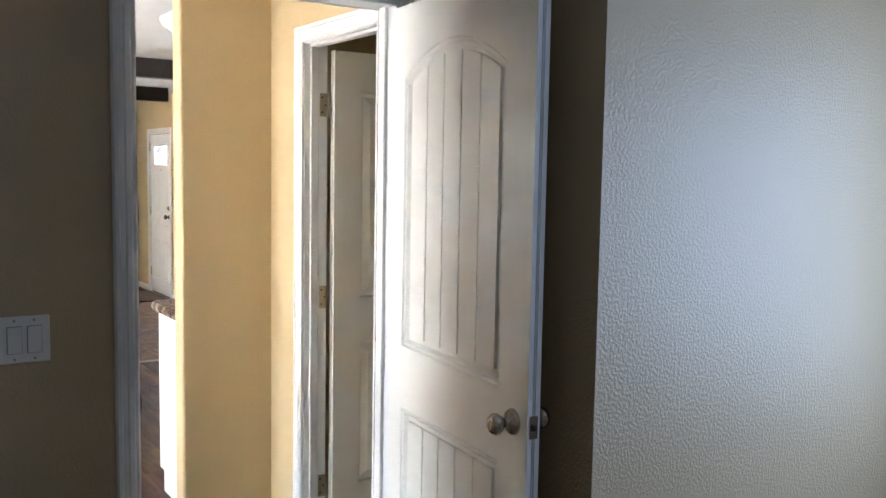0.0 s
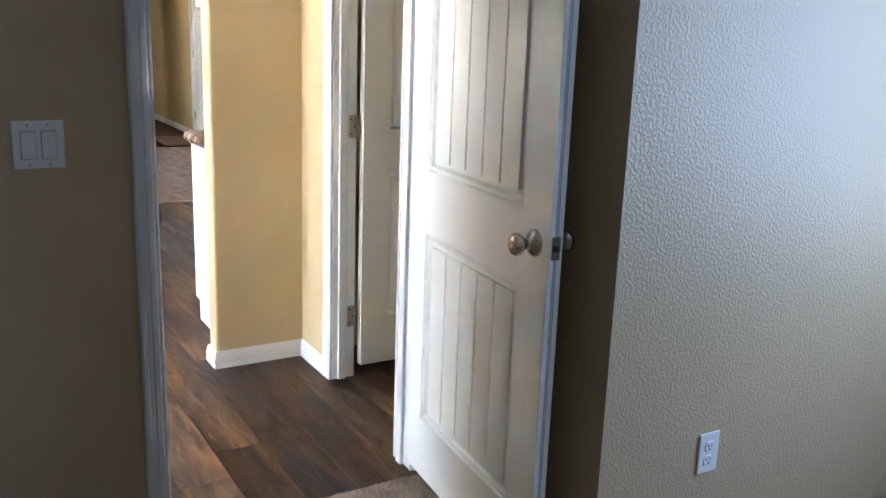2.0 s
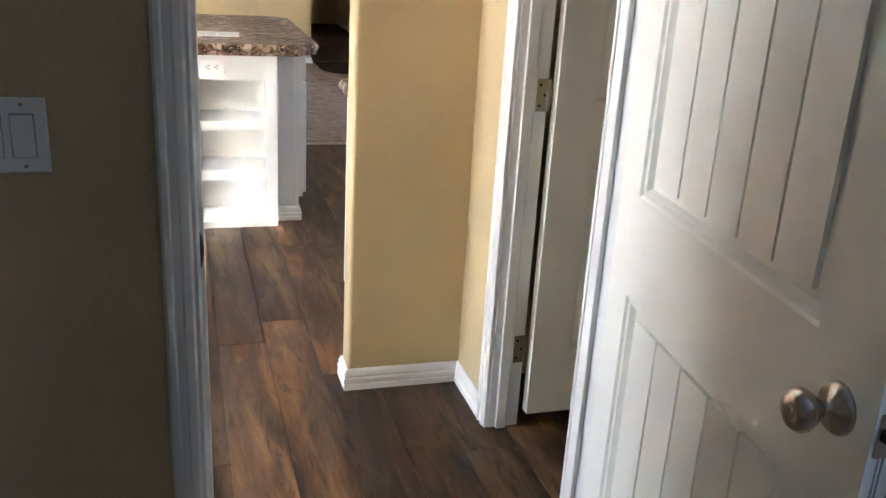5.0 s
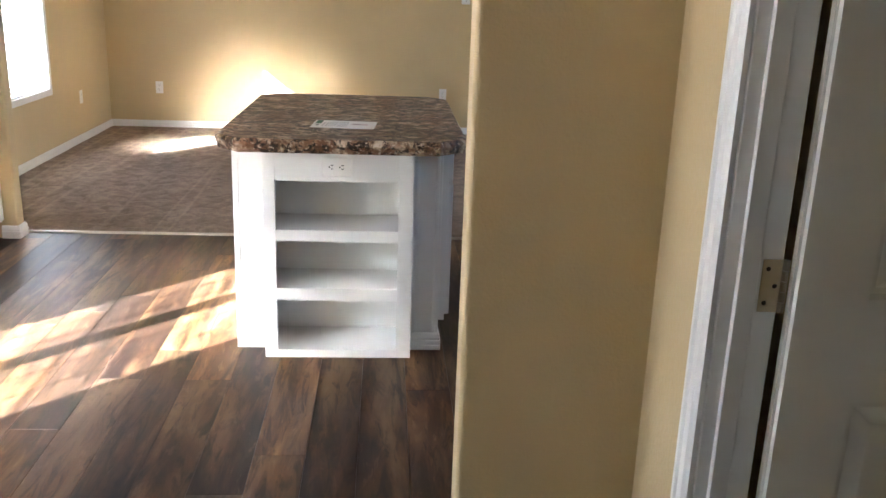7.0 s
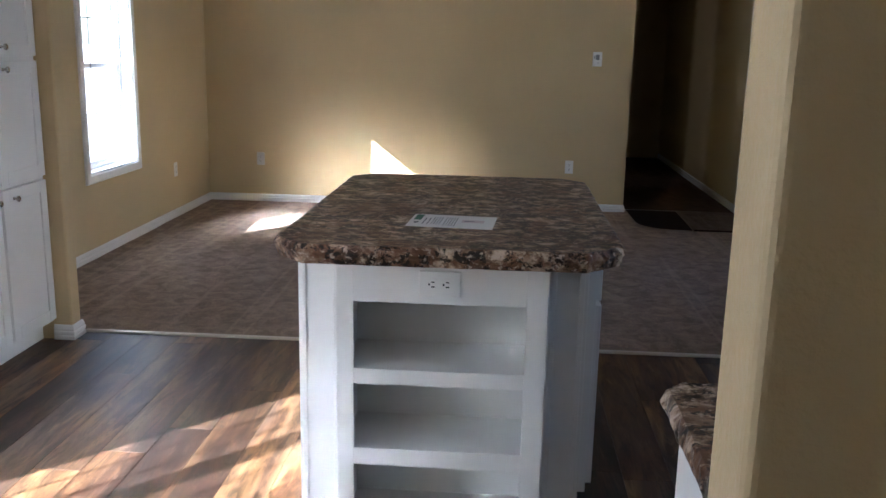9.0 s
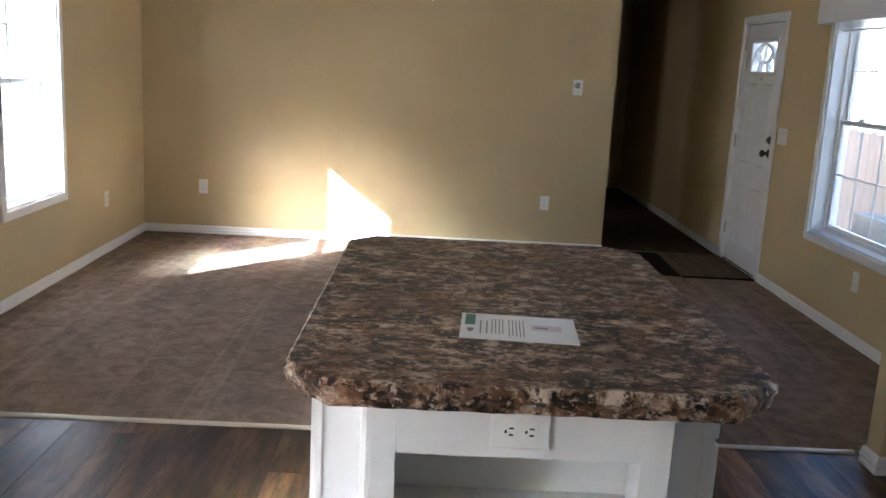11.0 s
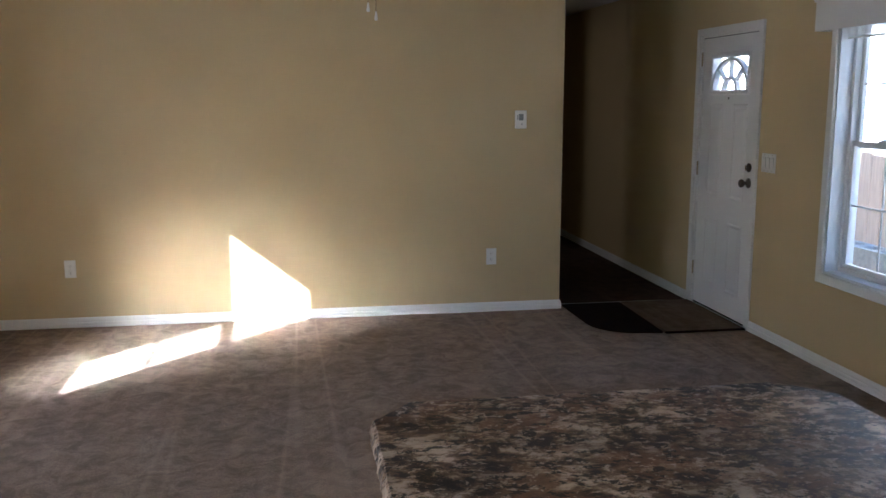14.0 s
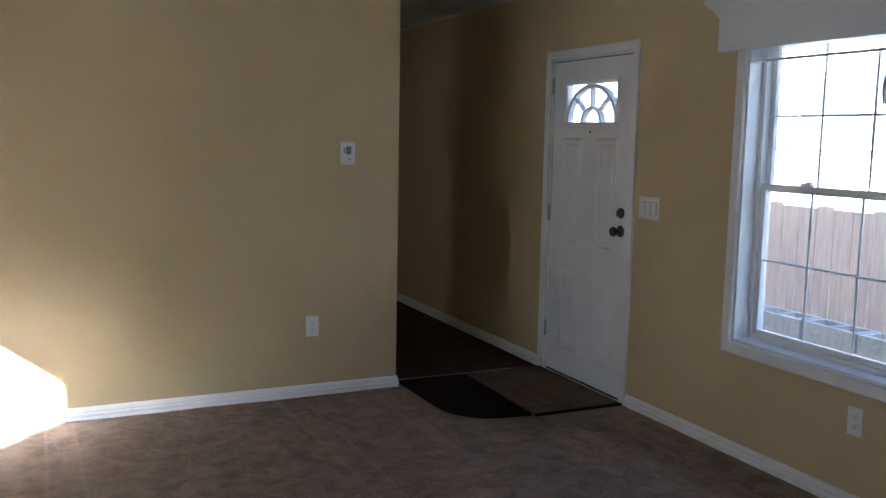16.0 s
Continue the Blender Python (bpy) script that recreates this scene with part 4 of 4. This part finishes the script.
for i in range(4):
    a = 0.765 + i * 0.49
    d = part("cabinet_door", boxes((a, a + 0.47, -1.023, -1.010, 0.115, 0.680)), M_cab, bc)
    part("door_rail", boxes((a, a + 0.05, -1.010, -1.003, 0.115, 0.680), (a + 0.42, a + 0.47, -1.010, -1.003, 0.115, 0.680), (a + 0.05, a + 0.42, -1.010, -1.003, 0.115, 0.165), (a + 0.05, a + 0.42, -1.010, -1.003, 0.630, 0.680), bevel=0.002), M_cab, d)
    part("drawer_front", boxes((a, a + 0.47, -1.023, -1.004, 0.695, 0.845), bevel=0.003), M_cab, bc)
kt = thing("kitchen_worktop", "mottled brown stone-look laminate kitchen worktop", "worktop")
chiselled_top("top", [(0.726, -1.630), (RW - 0.01, -1.630), (RW - 0.01, -0.965), (0.755, -0.965), (0.726, -0.995)][::1], 0.8635, 0.906, M_lam, kt, seed=8)
uc = thing("wall_cabinet", "white wall cabinet with flared crown moulding", "cabinet")
part("body", boxes((0.745, 2.58, -1.638, -1.33, 1.40, 2.11)), M_cab, uc)
bm = bmesh.new()
prev = None
for o, u in [(0.0, 2.11), (0.006, 2.074), (0.012, 2.13), (0.030, 2.15), (0.048, 2.165), (0.055, 2.185), (0.055, 2.20), (0.0, 2.20)]:
    row = [bm.verts.new(q) for q in ((0.745 - o, -1.638, u), (0.745 - o, -1.33 + o, u), (2.58, -1.33 + o, u), (2.58, -1.638, u))]
    if prev:
        for i in range(3):
            bm.faces.new((prev[i], prev[i + 1], row[i + 1], row[i]))
    prev = row
bm.faces.new(prev)
part("crown", bm, M_cab, uc)
for i in range(4):
    a = 0.755 + i * 0.46
    part("cabinet_door", boxes((a, a + 0.445, -1.33, -1.312, 1.415, 2.095), bevel=0.003), M_cab, uc)

# tall pantry cabinet against the wall stub
pc = thing("pantry_cabinet", "tall white pantry cabinet with small nickel knobs", "cabinet")
PX = -1.70
part("body", boxes((LW + 0.002, PX, 0.89, 1.657, 0.095, 2.20), (LW + 0.002, PX - 0.06, 0.89, 1.657, 0.0, 0.095)), M_cab, pc)
for a, b in ((0.905, 1.255), (1.275, 1.645)):
    for z0, z1, kz in ((0.11, 0.790, 0.745), (0.810, 1.335, 1.300), (1.355, 2.18, 1.395)):
        d = part("cabinet_door", boxes((PX + 0.001, PX + 0.013, a, b, z0, z1)), M_cab, pc)
        r = 0.055
        part("door_rail", boxes((PX + 0.013, PX + 0.021, a, a + r, z0, z1), (PX + 0.013, PX + 0.021, b - r, b, z0, z1), (PX + 0.013, PX + 0.021, a + r, b - r, z0, z0 + r), (PX + 0.013, PX + 0.021, a + r, b - r, z1 - r, z1), bevel=0.003), M_cab, d)
        ka = a + 0.085 if a > 1.26 else b - 0.035
        part("knob", lathe(bmesh.new(), [(0.008, 0), (0.005, 0.004), (0.005, 0.012), (0.013, 0.018), (0.014, 0.024), (0.009, 0.028)], Matrix.Translation((PX + 0.021, ka, kz)) @ pose(0, 0, 0, 0, 90), 14), M_nickel, d, "small nickel knob")

# ---- living room ----
for y, x0, x1 in ((1.69, -1.61, 1.90), (4.20, LW, 2.36)):
    bmt = thing("ceiling_beam", "black-stained wooden beam under the ceiling", "beam", group="ceiling beams")
    bm = boxes((x0 + 0.002, x1 - 0.002, y - 0.06, y + 0.06, H - 0.145, H - 0.002), bevel=0.012)
    part("beam", bm, M_beam, bmt)

fan = thing("ceiling_fan", "ceiling fan with pale pull-chain bobs", "ceiling fan", at=(0.03, 3.45, 0))
part("canopy", lathe(bmesh.new(), [(0.065, H - 0.001), (0.062, H - 0.03), (0.03, H - 0.05), (0.012, H - 0.055)], Matrix(), 24), M_nickel, fan)
part("rod", lathe(bmesh.new(), [(0.011, H - 0.05), (0.011, 2.28)], Matrix(), 12), M_nickel, fan)
part("motor", lathe(bmesh.new(), [(0.03, 2.285), (0.095, 2.27), (0.11, 2.24), (0.11, 2.20), (0.09, 2.175), (0.05, 2.165)], Matrix(), 28), M_nickel, fan)
for i in range(5):
    m = pose(0, 0, 2.19, 0, 0, 72 * i + 12)
    bm = bmesh.new()
    prism(bm, [(0.20, -0.055), (0.30, -0.065), (0.58, -0.070), (0.63, -0.050), (0.645, 0.0), (0.63, 0.050), (0.58, 0.070), (0.30, 0.065), (0.20, 0.055)], m @ pose(0, 0, 0, 10), 0.006)
    bl_ = part("blade", bm, M_beam, fan)
    bm = boxes((0.09, 0.24, -0.016, 0.016, 0.002, 0.010), bevel=0.002)
    bm.transform(m)
    part("blade_arm", bm, M_nickel, bl_)
part("lamp_bowl", lathe(bmesh.new(), [(0.05, 2.225), (0.10, 2.145), (0.11, 2.12), (0.09, 2.08), (0.05, 2.06), (0.01, 2.074)], Matrix(), 28), M_plate, fan, "white glass bowl", True)
for x, y, z in ((0.037, 0.02, 1.825), (0.0, -0.03, 1.855)):
    part("pull_chain", lathe(bmesh.new(), [(0.0012, z + 0.03), (0.0012, 2.15)], Matrix.Translation((x, y, 0)), 6), M_nickel, fan)
    part("chain_bob", lathe(bmesh.new(), [(0.002, z + 0.035), (0.004, z + 0.028), (0.007, z + 0.008), (0.0065, z), (0.003, z - 0.003)], Matrix.Translation((x, y, 0)), 12), M_plate, fan, "pale drop-shaped bob")

# mats in front of the entry door
M_mat = carpet_mat("dark_brown_mat", (0.016, 0.008, 0.006))
M_sheet = carpet_mat("brown_carpet_offcut", (0.15, 0.105, 0.075))
em = thing("door_mat", "dark brown mat with one rounded corner on carpet", "mat")
bm = bmesh.new()
pts = [(1.60, 5.748), (1.61, 5.20)]
pts += [(1.61 + 0.28 - 0.28 * math.cos(a), 5.20 - 0.30 * math.sin(a)) for a in [radians(9 * i) for i in range(1, 11)]]
pts += [(2.025, 4.885), (2.05, 5.748)]
prism(bm, pts, pose(0, 0, 0.010), 0.007)
part("mat_sheet", bm, M_mat, em)
em2 = thing("carpet_offcut", "brown carpet offcut laid before the entry door", "mat")
bm = bmesh.new()
prism(bm, [(2.035, 4.885), (2.06, 5.748), (2.58, 5.748), (2.58, 4.88)], pose(0, 0, 0.0095), 0.009)
part("mat_sheet", bm, M_sheet, em2)
part("bound_edge", boxes((2.035, 2.58, 4.860, 4.882, 0.009, 0.021), bevel=0.003), M_mat, em2)

# ---- outside ----
M_ground = mat("pale_gravel", (0.42, 0.39, 0.35), 0.9)
v = coords(M_ground)
base(M_ground, ramp(M_ground, tex_noise(M_ground, v, 18, 5), [(0.3, (0.36, 0.34, 0.31)), (0.7, (0.60, 0.57, 0.52))]))
relief(M_ground, tex_noise(M_ground, v, 40, 4), 0.6, 0.02)
GZ = -0.55
for nm, x0, x1, y0, y1 in (("ground", -400, 400, -400, 400),):
    bm = bmesh.new()
    bm.faces.new([bm.verts.new(q) for q in ((x0, y0, GZ), (x1, y0, GZ), (x1, y1, GZ), (x0, y1, GZ))])
    tagged(part(nm, bm, M_ground), "pale gravel yard around the house", "ground", kind="structure")
M_side = enamel("white_lap_siding", (0.74, 0.73, 0.70), 0.5, 0.1)
M_roofm = mat("grey_shingle_roof", (0.12, 0.115, 0.11), 0.9)
M_shut = mat("blue_grey_shutter", (0.20, 0.28, 0.36), 0.5)


def neighbour(name, x, way, y0, y1, label):
    h = thing(name, label, "house")
    d = -way
    lo, hi = sorted((x, x + d * 5))
    part("wall", boxes((lo, hi, y0, y1, GZ, 2.75)), M_side, h)
    bm = bmesh.new()
    for i in range(16):
        z = GZ + 0.1 + i * 0.2
        prism(bm, [(0, 0), (0.022 * way, 0), (0.006 * way, 0.2), (0, 0.2)], Matrix.Translation((x, y1, z)) @ pose(0, 0, 0, 90), y1 - y0)
    part("lap_siding", bm, M_side, h)
    bm = bmesh.new()
    prism(bm, [(lo - 0.4, 2.72), (hi + 0.4, 2.72), ((lo + hi) / 2, 4.2)], Matrix.Translation((0, y1 + 0.4, 0)) @ pose(0, 0, 0, 90), y1 - y0 + 0.8)
    part("roof", bm, M_roofm, h)
    return h


nb = neighbour("neighbour_house", 7.3, -1, 1.0, 16.0, "white sided neighbouring house with blue-grey shutters")
for ya in (8.27, 6.55):
    s = part("shutter", boxes((7.24, 7.265, ya, ya + 0.40, 1.40, 2.25)), M_shut, nb, "blue-grey louvred shutter")
    for i in range(11):
        part("louvre", boxes((7.225, 7.242, ya + 0.04, ya + 0.36, 1.45 + i * 0.07, 1.49 + i * 0.07)), M_side, s)
wn_ = part("window", boxes((7.25, 7.27, 7.0, 8.22, 1.40, 2.25)), M_vinylframe, nb)
part("pane", boxes((7.244, 7.249, 7.05, 8.17, 1.45, 2.20)), M_glass, wn_)

M_fence = mat("pinkish_cedar_fence", (0.42, 0.27, 0.19), 0.8)
vf = coords(M_fence, (14, 14, 1.2))
base(M_fence, ramp(M_fence, tex_noise(M_fence, vf, 3, 5), [(0.3, (0.60, 0.47, 0.39)), (0.7, (0.76, 0.63, 0.54))]))
fe = thing("wooden_fence", "pinkish cedar board fence in the side yard", "fence")
for i in range(50):
    y = 2.2 + i * 0.165
    part("board", boxes((5.0, 5.02, y, y + 0.16, GZ, 0.98 + 0.02 * (i % 3 == 0)), bevel=0.003), M_fence, fe)
for z in (-0.2, 0.7):
    part("rail", boxes((5.021, 5.06, 2.2, 10.4, z, z + 0.09)), M_fence, fe)

M_block = mat("grey_concrete_block", (0.40, 0.41, 0.42), 0.9)
vb = coords(M_block)
base(M_block, ramp(M_block, tex_noise(M_block, vb, 30, 5), [(0.3, (0.42, 0.43, 0.44)), (0.7, (0.60, 0.60, 0.60))]))
relief(M_block, tex_noise(M_block, vb, 120, 3), 0.5, 0.004)
bm = bmesh.new()
L_, D_, Z_ = 0.39, 0.19, 0.19
box(bm, 0, D_, 0, 0.03, 0, Z_), box(bm, 0, D_, L_ - 0.03, L_, 0, Z_), box(bm, 0, D_, 0.18, 0.21, 0, Z_)
box(bm, 0, 0.03, 0.03, 0.18, 0, Z_), box(bm, D_ - 0.03, D_, 0.03, 0.18, 0, Z_), box(bm, 0, 0.03, 0.21, L_ - 0.03, 0, Z_), box(bm, D_ - 0.03, D_, 0.21, L_ - 0.03, 0, Z_)
cb0 = new("concrete_block", finish(bm, "concrete_block", M_block))
tagged(cb0, "grey hollow concrete block stacked in the yard", "concrete block", "stacked blocks")
cb0.matrix_world = pose(3.85, 2.4, GZ)
rnd = random.Random(4)
for row in range(5):
    for i in range(9):
        if row or i:
            copy_thing(cb0, pose(3.85 + 0.01 * rnd.random(), 2.4 + i * 0.41 + (row % 2) * 0.2, GZ + row * 0.19, 0, 0, rnd.uniform(-1.5, 1.5)))

# ---- vinyl planks, last ----
vf_ = thing("vinyl_floor", "dark distressed wood-look vinyl plank floor", "floor", kind="structure")
PW, PL = 0.168, 1.33
OFFS = {0: -1.343, 1: -1.155, -1: -0.786, -2: -1.018, 2: -0.300}
rnd = random.Random(11)
y_lo, y_hi = -2.934, 1.795
meshes = {}


def plank_mesh(w, l):
    key = (round(w, 3), round(l, 3))
    if key not in meshes:
        bm = bmesh.new()
        g = 0.0003
        lo = [bm.verts.new(q) for q in ((0, 0, -0.012), (w, 0, -0.012), (w, l, -0.012), (0, l, -0.012))]
        mid = [bm.verts.new(q) for q in ((g, g, -0.002), (w - g, g, -0.002), (w - g, l - g, -0.002), (g, l - g, -0.002))]
        up = [bm.verts.new(q) for q in ((g * 3.2, g * 3.2, 0), (w - g * 3.2, g * 3.2, 0), (w - g * 3.2, l - g * 3.2, 0), (g * 3.2, l - g * 3.2, 0))]
        for a, b in ((lo, mid), (mid, up)):
            for i in range(4):
                bm.faces.new((a[i], a[(i + 1) % 4], b[(i + 1) % 4], b[i]))
        bm.faces.new(up)
        meshes[key] = finish(bm, "plank", M_plank)
    return meshes[key]


i0 = math.floor((LW - 0.230) / PW)
i1 = math.ceil((RW - 0.230) / PW)
for i in range(i0, i1):
    x0, x1 = max(LW, 0.230 + i * PW), min(RW, 0.230 + (i + 1) * PW)
    if x1 - x0 < 0.01:
        continue
    y = OFFS.get(i, -3.0 + PL * rnd.random())
    while y > y_lo:
        y -= PL
    while y < y_hi:
        a, b = max(y, y_lo), min(y + PL, y_hi)
        if b - a > 0.02:
            ob = new("plank", plank_mesh(x1 - x0, b - a))
            ob.parent = vf_
            ob.location = (x0, a, 0)
        y += PL
